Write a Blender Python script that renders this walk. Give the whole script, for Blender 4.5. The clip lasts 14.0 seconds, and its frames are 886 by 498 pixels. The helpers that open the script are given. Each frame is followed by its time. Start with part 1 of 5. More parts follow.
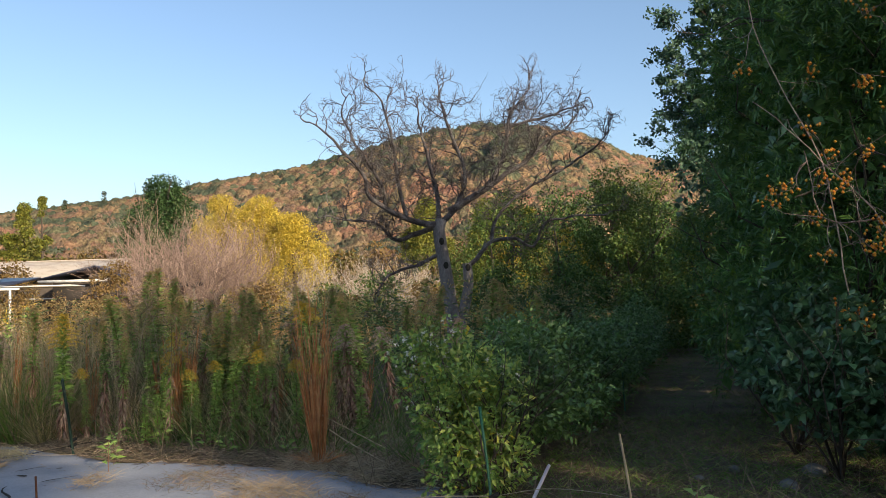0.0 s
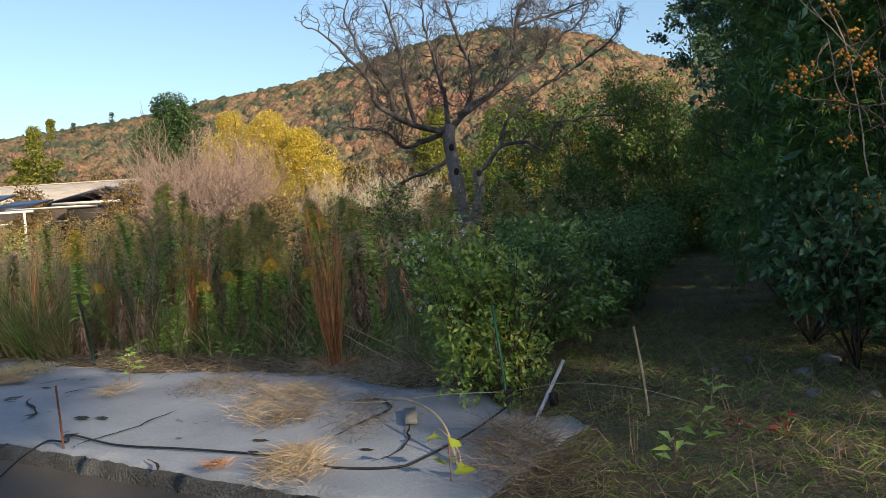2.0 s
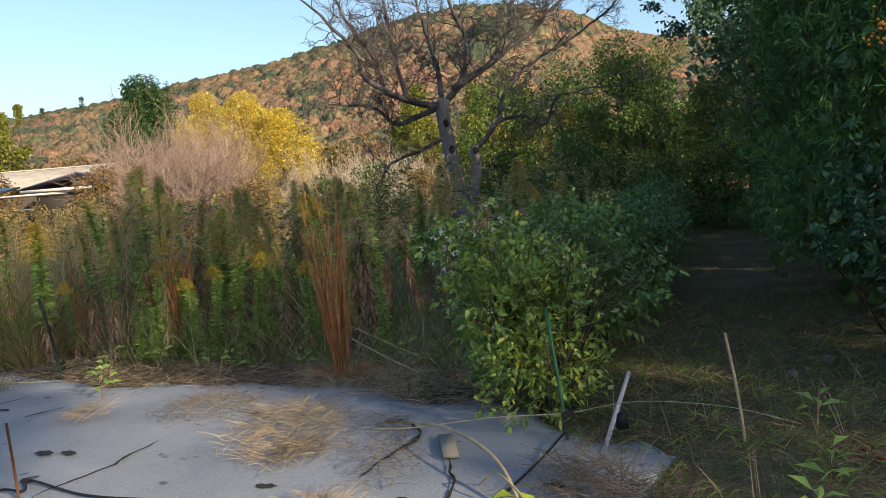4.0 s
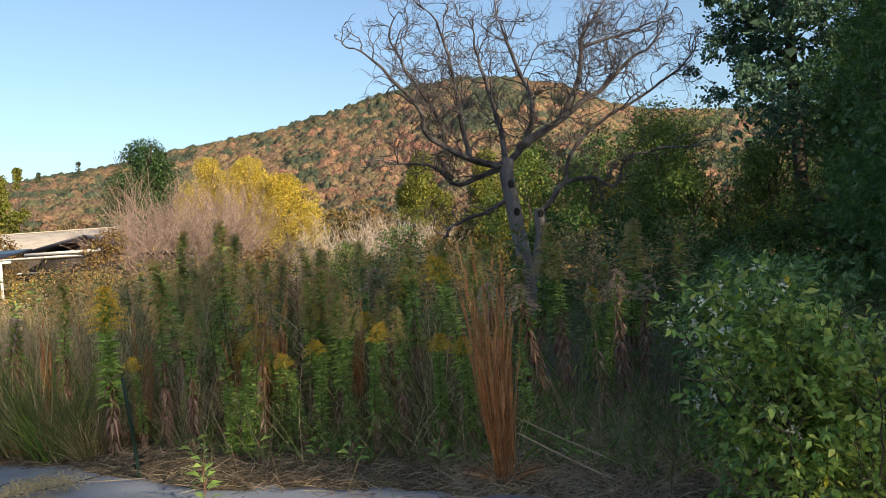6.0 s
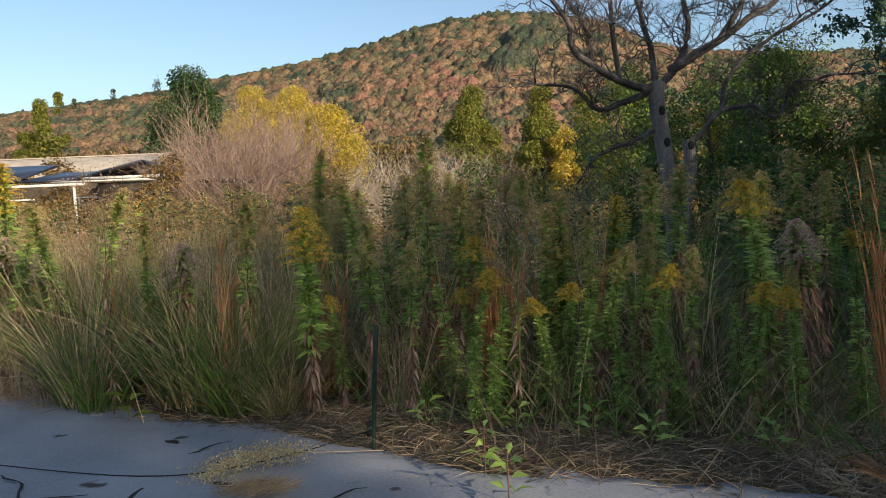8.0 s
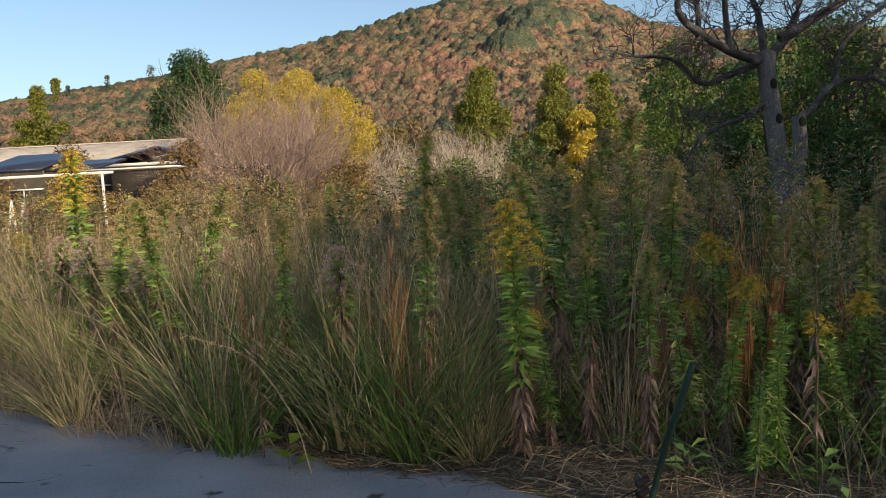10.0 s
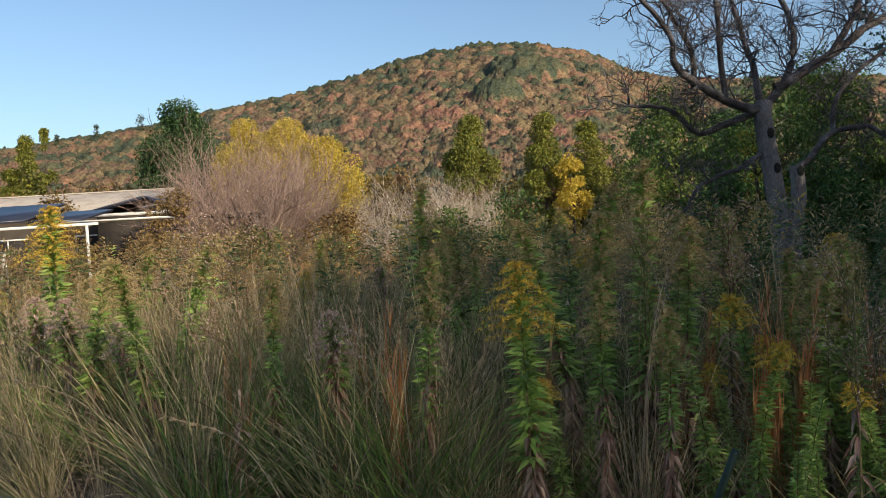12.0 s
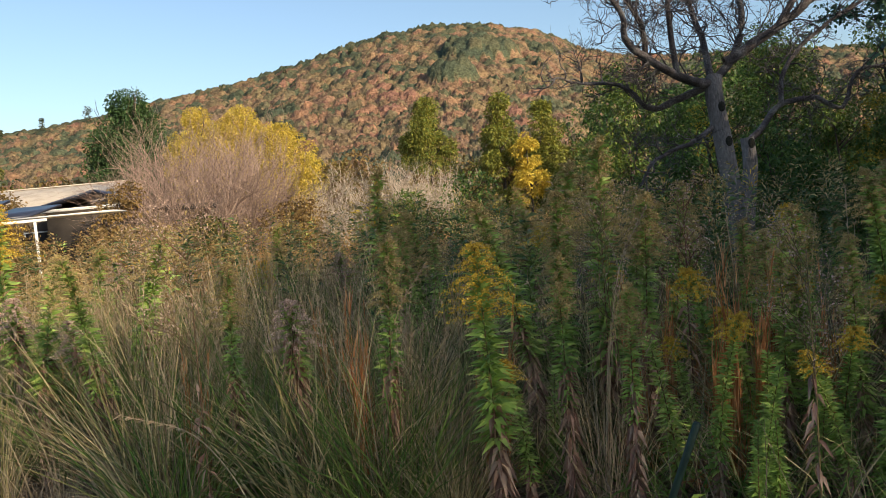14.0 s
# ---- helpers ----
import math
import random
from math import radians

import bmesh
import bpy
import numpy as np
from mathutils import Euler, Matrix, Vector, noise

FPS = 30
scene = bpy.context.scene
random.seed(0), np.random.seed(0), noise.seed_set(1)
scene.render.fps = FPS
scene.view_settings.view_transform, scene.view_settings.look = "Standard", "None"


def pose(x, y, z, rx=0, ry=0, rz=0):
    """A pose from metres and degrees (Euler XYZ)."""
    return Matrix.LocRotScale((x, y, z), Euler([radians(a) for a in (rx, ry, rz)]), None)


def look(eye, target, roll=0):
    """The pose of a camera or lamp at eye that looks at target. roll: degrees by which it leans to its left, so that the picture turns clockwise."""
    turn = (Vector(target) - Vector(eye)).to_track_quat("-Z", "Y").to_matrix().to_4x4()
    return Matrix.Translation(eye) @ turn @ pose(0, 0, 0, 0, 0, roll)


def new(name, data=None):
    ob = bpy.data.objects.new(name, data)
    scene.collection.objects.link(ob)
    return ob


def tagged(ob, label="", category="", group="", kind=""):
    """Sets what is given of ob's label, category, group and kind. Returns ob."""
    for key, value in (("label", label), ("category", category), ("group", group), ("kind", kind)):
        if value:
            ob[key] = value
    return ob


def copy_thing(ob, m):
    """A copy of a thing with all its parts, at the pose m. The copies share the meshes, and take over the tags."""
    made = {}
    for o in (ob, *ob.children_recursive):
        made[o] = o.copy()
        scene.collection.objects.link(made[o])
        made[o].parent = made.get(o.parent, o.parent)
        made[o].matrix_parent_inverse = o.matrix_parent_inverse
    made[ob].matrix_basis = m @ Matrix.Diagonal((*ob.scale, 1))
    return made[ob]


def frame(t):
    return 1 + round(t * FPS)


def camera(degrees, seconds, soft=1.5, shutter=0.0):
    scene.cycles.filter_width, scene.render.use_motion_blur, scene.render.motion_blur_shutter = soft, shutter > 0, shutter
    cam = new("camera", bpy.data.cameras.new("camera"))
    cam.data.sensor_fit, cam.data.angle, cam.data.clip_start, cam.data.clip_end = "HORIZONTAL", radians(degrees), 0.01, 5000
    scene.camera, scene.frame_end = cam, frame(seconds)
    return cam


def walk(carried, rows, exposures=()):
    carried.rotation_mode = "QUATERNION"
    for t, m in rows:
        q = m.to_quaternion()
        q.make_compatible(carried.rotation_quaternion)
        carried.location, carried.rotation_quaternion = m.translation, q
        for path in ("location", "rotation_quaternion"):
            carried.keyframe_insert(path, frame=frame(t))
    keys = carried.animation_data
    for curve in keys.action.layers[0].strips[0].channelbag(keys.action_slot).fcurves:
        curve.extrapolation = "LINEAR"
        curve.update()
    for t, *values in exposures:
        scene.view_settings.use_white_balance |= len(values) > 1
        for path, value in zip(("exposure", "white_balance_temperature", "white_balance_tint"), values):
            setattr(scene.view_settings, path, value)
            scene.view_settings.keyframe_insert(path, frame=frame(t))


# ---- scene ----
cam = camera(58.9, 14.0, soft=0.8)

PATH = [
    (0, (1.225, -1.161, 1.599), (1.375, 0.829, 1.736), -1.9),
    (0.5, (1.218, -1.179, 1.605), (1.381, 0.809, 1.743), -2.3),
    (1, (1.211, -1.161, 1.585), (1.384, 0.828, 1.705), -2.9),
    (1.5, (1.232, -1.132, 1.571), (1.399, 0.861, 1.618), -3.6),
    (2, (1.26, -1.042, 1.511), (1.366, 0.953, 1.423), -3.8),
    (2.5, (1.205, -0.802, 1.465), (1.297, 1.193, 1.367), -4.2),
    (2.7, (1.165, -0.674, 1.473), (1.262, 1.321, 1.369), -4.4),
    (4.8, (0.748, 0.61, 1.602), (0.92, 2.596, 1.448), -4.9),
    (5, (0.662, 0.755, 1.598), (0.829, 2.744, 1.469), -5.1),
    (5.5, (0.201, 0.936, 1.644), (0.392, 2.926, 1.705), -4.8),
    (6, (-0.352, 1.447, 1.629), (-0.16, 3.438, 1.655), -4.4),
    (6.5, (-0.817, 1.962, 1.58), (-0.644, 3.955, 1.58), -3.1),
    (7, (-1.252, 2.297, 1.608), (-1.137, 4.291, 1.52), -2.6),
    (7.5, (-1.764, 2.689, 1.654), (-1.643, 4.683, 1.55), -2.4),
    (8, (-2.138, 3.097, 1.631), (-2.026, 5.09, 1.505), -2.6),
    (8.5, (-2.5, 3.52, 1.632), (-2.4, 5.511, 1.464), -2.7),
    (8.7, (-2.722, 3.689, 1.633), (-2.616, 5.679, 1.464), -2.5),
    (10.8, (-3.718, 4.584, 1.797), (-3.593, 6.573, 1.632), -3.7),
    (11, (-3.741, 4.599, 1.784), (-3.608, 6.591, 1.674), -3.5),
    (11.5, (-3.669, 4.721, 1.816), (-3.523, 6.715, 1.753), -3.4),
    (12, (-3.605, 4.794, 1.832), (-3.45, 6.787, 1.78), -3.6),
    (12.5, (-3.574, 4.928, 1.826), (-3.394, 6.919, 1.775), -4.0),
    (13, (-3.519, 4.903, 1.836), (-3.302, 6.89, 1.777), -4.5),
    (13.5, (-3.566, 4.844, 1.835), (-3.322, 6.827, 1.767), -5.2),
    (14, (-3.586, 4.842, 1.831), (-3.334, 6.823, 1.728), -5.6),
]
walk(cam, [(t, look(eye, target, roll)) for t, eye, target, roll in PATH],
     exposures=[(0, 0.53, 6350, 10), (2.5, 0.45, 6200, 8), (4.8, 0.68, 6350, 8), (5, 0.68, 6350, 8), (5.5, 0.52, 6300, 8), (6.5, 0.5, 6350, 8), (7.5, 0.36, 6350, 8), (8.5, 0.2, 6300, 9), (8.7, 0.18, 6300, 9), (10.8, 0.15, 6350, 9), (12.5, 0.12, 5950, 9), (14, 0.42, 6450, 9)])

# ---- light ----
SUN_EL, SUN_AZ = radians(20), math.atan2(0.62, -0.78)
world = bpy.data.worlds.new("world")
scene.world = world
world.use_nodes = True
sky = world.node_tree.nodes.new("ShaderNodeTexSky")
sky.sky_type, sky.sun_disc = "NISHITA", False
sky.sun_elevation, sky.sun_rotation = SUN_EL, SUN_AZ
sky.air_density, sky.dust_density, sky.ozone_density = 1.0, 1.6, 1.6
world.node_tree.links.new(sky.outputs[0], world.node_tree.nodes["Background"].inputs[0])
world.node_tree.nodes["Background"].inputs[1].default_value = 0.15
sun = new("sun", bpy.data.lights.new("sun", "SUN"))
sun.data.energy, sun.data.angle, sun.data.color = 5.0, radians(0.6), (1.0, 0.80, 0.55)
sun_way = Vector((math.sin(SUN_AZ) * math.cos(SUN_EL), math.cos(SUN_AZ) * math.cos(SUN_EL), math.sin(SUN_EL)))
sun.matrix_world = look(sun_way * 80, (0, 0, 0))

rng = np.random.default_rng(7)


# ---- materials ----
def base_mat(name):
    m = bpy.data.materials.new(name)
    m.use_nodes = True
    t = m.node_tree
    return m, t, t.nodes, t.links, t.nodes["Principled BSDF"]


def ramp(nodes, cols, interp="LINEAR"):
    r = nodes.new("ShaderNodeValToRGB")
    r.color_ramp.interpolation = interp
    e = r.color_ramp.elements
    while len(e) < len(cols):
        e.new(0.5)
    for i, c in enumerate(cols):
        e[i].position = i / max(1, len(cols) - 1)
        e[i].color = (*c, 1)
    return r


def leaf_mat(name, cols, rough=0.55, trans=0.3, by_object=0.0, scale=9.0, spec=0.3, gain=1.0):
    """Foliage: every leaf has a shade of its own, with finer mottling over it."""
    m, t, n, l, b = base_mat(name)
    geo = n.new("ShaderNodeNewGeometry")
    val = geo.outputs["Random Per Island"]
    if by_object:
        info = n.new("ShaderNodeObjectInfo")
        mx = n.new("ShaderNodeMix")
        mx.inputs[0].default_value = by_object
        l.new(val, mx.inputs[2])
        l.new(info.outputs["Random"], mx.inputs[3])
        val = mx.outputs[0]
    r = ramp(n, [tuple(min(0.8, c * gain) for c in col) for col in cols])
    l.new(val, r.inputs[0])
    tex = n.new("ShaderNodeTexNoise")
    tex.inputs["Scale"].default_value, tex.inputs["Detail"].default_value = scale, 4
    co = n.new("ShaderNodeTexCoord")
    l.new(co.outputs["Object"], tex.inputs["Vector"])
    hsv = n.new("ShaderNodeHueSaturation")
    mr = n.new("ShaderNodeMapRange")
    mr.inputs[1].default_value, mr.inputs[2].default_value = 0.3, 0.7
    mr.inputs[3].default_value, mr.inputs[4].default_value = 0.7, 1.3
    l.new(tex.outputs[0], mr.inputs[0])
    l.new(mr.outputs[0], hsv.inputs["Value"])
    l.new(r.outputs[0], hsv.inputs["Color"])
    l.new(hsv.outputs[0], b.inputs["Base Color"])
    b.inputs["Roughness"].default_value = rough
    b.inputs["Specular IOR Level"].default_value = spec
    if trans:
        tr = n.new("ShaderNodeBsdfTranslucent")
        l.new(hsv.outputs[0], tr.inputs[0])
        mix = n.new("ShaderNodeMixShader")
        mix.inputs[0].default_value = trans
        l.new(b.outputs[0], mix.inputs[1])
        l.new(tr.outputs[0], mix.inputs[2])
        l.new(mix.outputs[0], n["Material Output"].inputs[0])
    return m


def solid_mat(name, cols, scale=3.0, fine=60.0, rough=0.85, metal=0.0, bump=0.3, spots=None, spec=0.3, stretch=None, bump_scale=0.02):
    """Solid surfaces: stains at a large scale, grain and relief at a small one."""
    m, t, n, l, b = base_mat(name)
    co = n.new("ShaderNodeTexCoord")
    vec = co.outputs["Object"]
    if stretch:
        mp = n.new("ShaderNodeMapping")
        mp.inputs["Scale"].default_value = stretch
        l.new(vec, mp.inputs[0])
        vec = mp.outputs[0]
    a, f = n.new("ShaderNodeTexNoise"), n.new("ShaderNodeTexNoise")
    for tex, s, d in ((a, scale, 5), (f, fine, 6)):
        tex.inputs["Scale"].default_value, tex.inputs["Detail"].default_value = s, d
        l.new(vec, tex.inputs["Vector"])
    mx = n.new("ShaderNodeMix")
    mx.inputs[0].default_value = 0.35
    l.new(a.outputs[0], mx.inputs[2])
    l.new(f.outputs[0], mx.inputs[3])
    mr = n.new("ShaderNodeMapRange")
    mr.inputs[1].default_value, mr.inputs[2].default_value = 0.32, 0.68
    l.new(mx.outputs[0], mr.inputs[0])
    r = ramp(n, cols)
    l.new(mr.outputs[0], r.inputs[0])
    col = r.outputs[0]
    if spots:
        v = n.new("ShaderNodeTexNoise")
        v.inputs["Scale"].default_value, v.inputs["Detail"].default_value = spots[0], 3
        l.new(vec, v.inputs["Vector"])
        sr = n.new("ShaderNodeMapRange")
        sr.inputs[1].default_value, sr.inputs[2].default_value = spots[1], spots[1] + 0.04
        l.new(v.outputs[0], sr.inputs[0])
        sm = n.new("ShaderNodeMix")
        sm.data_type = "RGBA"
        l.new(sr.outputs[0], sm.inputs[0])
        l.new(col, sm.inputs[6])
        sm.inputs[7].default_value = (*spots[2], 1)
        col = sm.outputs[2]
    l.new(col, b.inputs["Base Color"])
    b.inputs["Roughness"].default_value, b.inputs["Metallic"].default_value = rough, metal
    b.inputs["Specular IOR Level"].default_value = spec
    bp = n.new("ShaderNodeBump")
    bp.inputs["Strength"].default_value, bp.inputs["Distance"].default_value = bump, bump_scale
    l.new(f.outputs[0], bp.inputs["Height"])
    l.new(bp.outputs[0], b.inputs["Normal"])
    return m


M_soil = solid_mat("soil", [(0.05, 0.042, 0.028), (0.11, 0.085, 0.05), (0.17, 0.14, 0.08)], 1.2, 30, 0.95, bump=0.8, bump_scale=0.05)
M_asphalt = solid_mat("asphalt", [(0.05, 0.045, 0.042), (0.085, 0.075, 0.066), (0.11, 0.097, 0.082)], 0.7, 140, 0.9, bump=0.6)
M_concrete = solid_mat("concrete", [(0.185, 0.20, 0.228), (0.255, 0.273, 0.304), (0.325, 0.34, 0.37)], 1.1, 45, 0.9, bump=0.35, spots=(2.6, 0.665, (0.06, 0.058, 0.055)))
M_kerb = solid_mat("kerb_concrete", [(0.035, 0.035, 0.033), (0.075, 0.073, 0.07), (0.14, 0.135, 0.125)], 4, 50, 0.95, bump=0.9, bump_scale=0.04)
M_crack = solid_mat("crack_dirt", [(0.015, 0.015, 0.012), (0.04, 0.038, 0.03)], 20, 90, 1.0)
M_stone = solid_mat("stone", [(0.08, 0.078, 0.075), (0.15, 0.145, 0.135), (0.2, 0.195, 0.18)], 6, 60, 0.9, bump=0.6)
M_bark_grey = solid_mat("grey_bark", [(0.08, 0.072, 0.072), (0.17, 0.155, 0.155), (0.29, 0.27, 0.265)], 3, 40, 0.9, bump=0.9, stretch=(1, 1, 0.35), bump_scale=0.03)
M_bark_limb = solid_mat("limb_bark", [(0.045, 0.037, 0.038), (0.10, 0.088, 0.09), (0.25, 0.235, 0.23)], 5, 40, 0.9, bump=0.9, bump_scale=0.03)
M_bark_dark = solid_mat("dark_bark", [(0.03, 0.024, 0.02), (0.07, 0.055, 0.045), (0.11, 0.09, 0.07)], 4, 40, 0.95, bump=0.9, stretch=(1, 1, 0.3), bump_scale=0.03)
M_twig_pink = leaf_mat("pink_twigs", [(0.17, 0.12, 0.10), (0.25, 0.18, 0.15), (0.33, 0.24, 0.19)], 0.8, 0.0, gain=1.25)
M_twig_pale = leaf_mat("pale_twigs", [(0.24, 0.19, 0.14), (0.36, 0.30, 0.24), (0.45, 0.39, 0.33)], 0.8, 0.0, gain=1.2)
M_gold_leaf = leaf_mat("goldenrod_leaf", [(0.05, 0.085, 0.02), (0.075, 0.12, 0.025), (0.115, 0.16, 0.042), (0.17, 0.195, 0.06)], 0.5, 0.3, 0.35, gain=2.9)
M_gold_dry = leaf_mat("dry_weed_leaf", [(0.10, 0.055, 0.04), (0.16, 0.095, 0.07), (0.21, 0.15, 0.11), (0.19, 0.11, 0.10)], 0.7, 0.25, 0.3, gain=2.2)
M_gold_stem = leaf_mat("weed_stem", [(0.07, 0.08, 0.025), (0.12, 0.075, 0.04), (0.10, 0.05, 0.035)], 0.7, 0, 0.8, gain=1.5)
M_plume_y = leaf_mat("yellow_plume", [(0.30, 0.21, 0.035), (0.44, 0.30, 0.04), (0.52, 0.36, 0.05), (0.26, 0.22, 0.05)], 0.7, 0.3, 0.2, gain=1.4)
M_plume_g = leaf_mat("faded_plume", [(0.20, 0.15, 0.06), (0.26, 0.21, 0.08), (0.33, 0.24, 0.13), (0.22, 0.22, 0.07)], 0.7, 0.3, 0.3, gain=1.5)
M_plume_p = leaf_mat("pink_seed", [(0.20, 0.14, 0.11), (0.31, 0.22, 0.18), (0.45, 0.36, 0.30)], 0.8, 0.2, 0.3, gain=1.35)
M_grass_mix = leaf_mat("tall_grass", [(0.035, 0.05, 0.016), (0.11, 0.125, 0.035), (0.20, 0.165, 0.07), (0.42, 0.34, 0.20), (0.06, 0.10, 0.025), (0.05, 0.045, 0.022), (0.33, 0.25, 0.13), (0.15, 0.17, 0.05)], 0.6, 0.25, 0.5, gain=1.6)
M_grass_green = leaf_mat("green_grass", [(0.03, 0.075, 0.012), (0.06, 0.12, 0.02), (0.11, 0.16, 0.035), (0.18, 0.16, 0.06)], 0.6, 0.3, 0.3, gain=1.55)
M_straw = leaf_mat("straw", [(0.24, 0.18, 0.11), (0.34, 0.265, 0.165), (0.42, 0.34, 0.23), (0.27, 0.18, 0.115)], 0.75, 0.2, gain=1.15)
M_straw_dark = leaf_mat("old_straw", [(0.09, 0.068, 0.048), (0.15, 0.11, 0.08), (0.23, 0.175, 0.125), (0.06, 0.07, 0.025)], 0.8, 0.2, gain=1.15)
M_fluff = leaf_mat("pale_fluff", [(0.42, 0.33, 0.16), (0.55, 0.46, 0.25), (0.62, 0.54, 0.33)], 0.8, 0.3)
M_orange_grass = leaf_mat("russet_grass", [(0.26, 0.095, 0.03), (0.33, 0.145, 0.055), (0.38, 0.19, 0.08), (0.42, 0.25, 0.13)], 0.65, 0.3, gain=1.3)
M_golden_field = leaf_mat("golden_field", [(0.34, 0.21, 0.085), (0.48, 0.32, 0.13), (0.42, 0.21, 0.085), (0.36, 0.31, 0.10)], 0.7, 0.3, gain=1.1)
M_bush_leaf = leaf_mat("bush_leaf", [(0.05, 0.085, 0.02), (0.085, 0.14, 0.028), (0.13, 0.185, 0.04), (0.20, 0.21, 0.05)], 0.4, 0.3, 0.0, 5, 0.5, gain=2.2)
M_bush_yellow = leaf_mat("yellowed_leaf", [(0.32, 0.30, 0.03), (0.42, 0.34, 0.04)], 0.5, 0.3, gain=1.3)
M_flower_white = leaf_mat("white_flower", [(0.6, 0.58, 0.5), (0.75, 0.73, 0.66)], 0.6, 0.3)
M_hedge_leaf = leaf_mat("hedge_leaf", [(0.022, 0.05, 0.014), (0.04, 0.075, 0.02), (0.06, 0.10, 0.028)], 0.4, 0.2, 0.0, 5, 0.5, gain=2.5)
M_podo_leaf = leaf_mat("podocarp_leaf", [(0.016, 0.045, 0.012), (0.028, 0.07, 0.016), (0.045, 0.095, 0.02), (0.075, 0.13, 0.022)], 0.42, 0.2, 0.0, 2, 0.5, gain=2.0)
M_young_leaf = leaf_mat("young_shoot", [(0.09, 0.17, 0.02), (0.15, 0.23, 0.03)], 0.45, 0.35)
M_round_leaf = leaf_mat("round_leaf", [(0.03, 0.075, 0.03), (0.05, 0.105, 0.045), (0.075, 0.13, 0.06)], 0.35, 0.2, 0.0, 4, 0.5, gain=1.5)
M_cedar = leaf_mat("cedar_spray", [(0.022, 0.05, 0.03), (0.035, 0.07, 0.04), (0.05, 0.085, 0.05)], 0.6, 0.15, gain=1.8)
M_berry = leaf_mat("orange_berry", [(0.55, 0.16, 0.02), (0.70, 0.26, 0.03), (0.6, 0.33, 0.04)], 0.4, 0.0)
M_wood_leaf = leaf_mat("wood_leaf", [(0.018, 0.045, 0.014), (0.035, 0.07, 0.018), (0.06, 0.10, 0.022), (0.11, 0.13, 0.025), (0.05, 0.085, 0.02)], 0.5, 0.25, 0.45, gain=1.9)
M_yellow_leaf = leaf_mat("yellow_autumn_leaf", [(0.29, 0.245, 0.035), (0.40, 0.31, 0.045), (0.48, 0.36, 0.06), (0.24, 0.23, 0.04)], 0.6, 0.35, 0.2, gain=1.45)
M_ever_leaf = leaf_mat("evergreen_leaf", [(0.022, 0.055, 0.02), (0.04, 0.08, 0.025), (0.06, 0.10, 0.03)], 0.6, 0.15, 0.2, gain=1.3)
M_conifer_gold = leaf_mat("golden_conifer_leaf", [(0.05, 0.08, 0.018), (0.10, 0.12, 0.022), (0.17, 0.16, 0.028), (0.08, 0.10, 0.02)], 0.6, 0.2, 0.3, gain=1.6)


def forest_mat(name, cols):
    """Woods seen from afar: the mesh gives each crown a number for its colour; leafy mottling and relief over it."""
    m, t, n, l, b = base_mat(name)
    co, at = n.new("ShaderNodeTexCoord"), n.new("ShaderNodeAttribute")
    at.attribute_name = "crown"
    fine = n.new("ShaderNodeTexNoise")
    fine.inputs["Scale"].default_value, fine.inputs["Detail"].default_value = 0.8, 8
    l.new(co.outputs["Object"], fine.inputs["Vector"])
    r = ramp(n, cols)
    l.new(at.outputs["Fac"], r.inputs[0])
    hsv = n.new("ShaderNodeHueSaturation")
    mv = n.new("ShaderNodeMapRange")
    mv.inputs[1].default_value, mv.inputs[2].default_value = 0.3, 0.7
    mv.inputs[3].default_value, mv.inputs[4].default_value = 0.5, 1.4
    l.new(fine.outputs[0], mv.inputs[0])
    l.new(mv.outputs[0], hsv.inputs["Value"])
    l.new(r.outputs[0], hsv.inputs["Color"])
    l.new(hsv.outputs[0], b.inputs["Base Color"])
    bp = n.new("ShaderNodeBump")
    bp.inputs["Strength"].default_value, bp.inputs["Distance"].default_value = 0.7, 1.5
    l.new(fine.outputs[0], bp.inputs["Height"])
    l.new(bp.outputs[0], b.inputs["Normal"])
    b.inputs["Roughness"].default_value, b.inputs["Specular IOR Level"].default_value = 0.9, 0.1
    return m


# Crown and pine colours kept pale and greyed; some distance haze is in them.
M_forest = forest_mat("autumn_forest", [(0.057, 0.074, 0.052), (0.07, 0.085, 0.054), (0.095, 0.098, 0.058), (0.13, 0.107, 0.066), (0.195, 0.143, 0.08), (0.16, 0.115, 0.08), (0.23, 0.132, 0.085), (0.17, 0.142, 0.076), (0.265, 0.15, 0.094), (0.22, 0.117, 0.088)])
M_forest_green = leaf_mat("ridge_pine_leaf", [(0.06, 0.08, 0.05), (0.09, 0.11, 0.06)], 0.85, 0.0, 0, 0.7, 0.1)
M_far_mix = leaf_mat("far_tree_leaf", [(0.05, 0.08, 0.02), (0.13, 0.12, 0.03), (0.20, 0.13, 0.045), (0.25, 0.16, 0.06), (0.10, 0.11, 0.03)], 0.7, 0.2, 0.75)
M_green_paint = solid_mat("green_plastic", [(0.012, 0.06, 0.035), (0.02, 0.095, 0.055)], 8, 60, 0.45, bump=0.1)
M_dark_green = solid_mat("dark_green_plastic", [(0.01, 0.025, 0.018), (0.02, 0.045, 0.03)], 8, 60, 0.5, bump=0.1)
M_white_pipe = solid_mat("pale_plastic", [(0.42, 0.40, 0.46), (0.58, 0.56, 0.6)], 8, 80, 0.5, bump=0.15)
M_black = solid_mat("black_rubber", [(0.008, 0.008, 0.009), (0.02, 0.02, 0.022)], 12, 70, 0.6, bump=0.1)
M_rust = solid_mat("rusted_iron", [(0.05, 0.022, 0.014), (0.13, 0.05, 0.025), (0.2, 0.08, 0.035)], 12, 120, 0.9, bump=0.5)
M_wire = solid_mat("dull_wire", [(0.22, 0.2, 0.14), (0.36, 0.33, 0.25)], 9, 60, 0.6, bump=0.1)
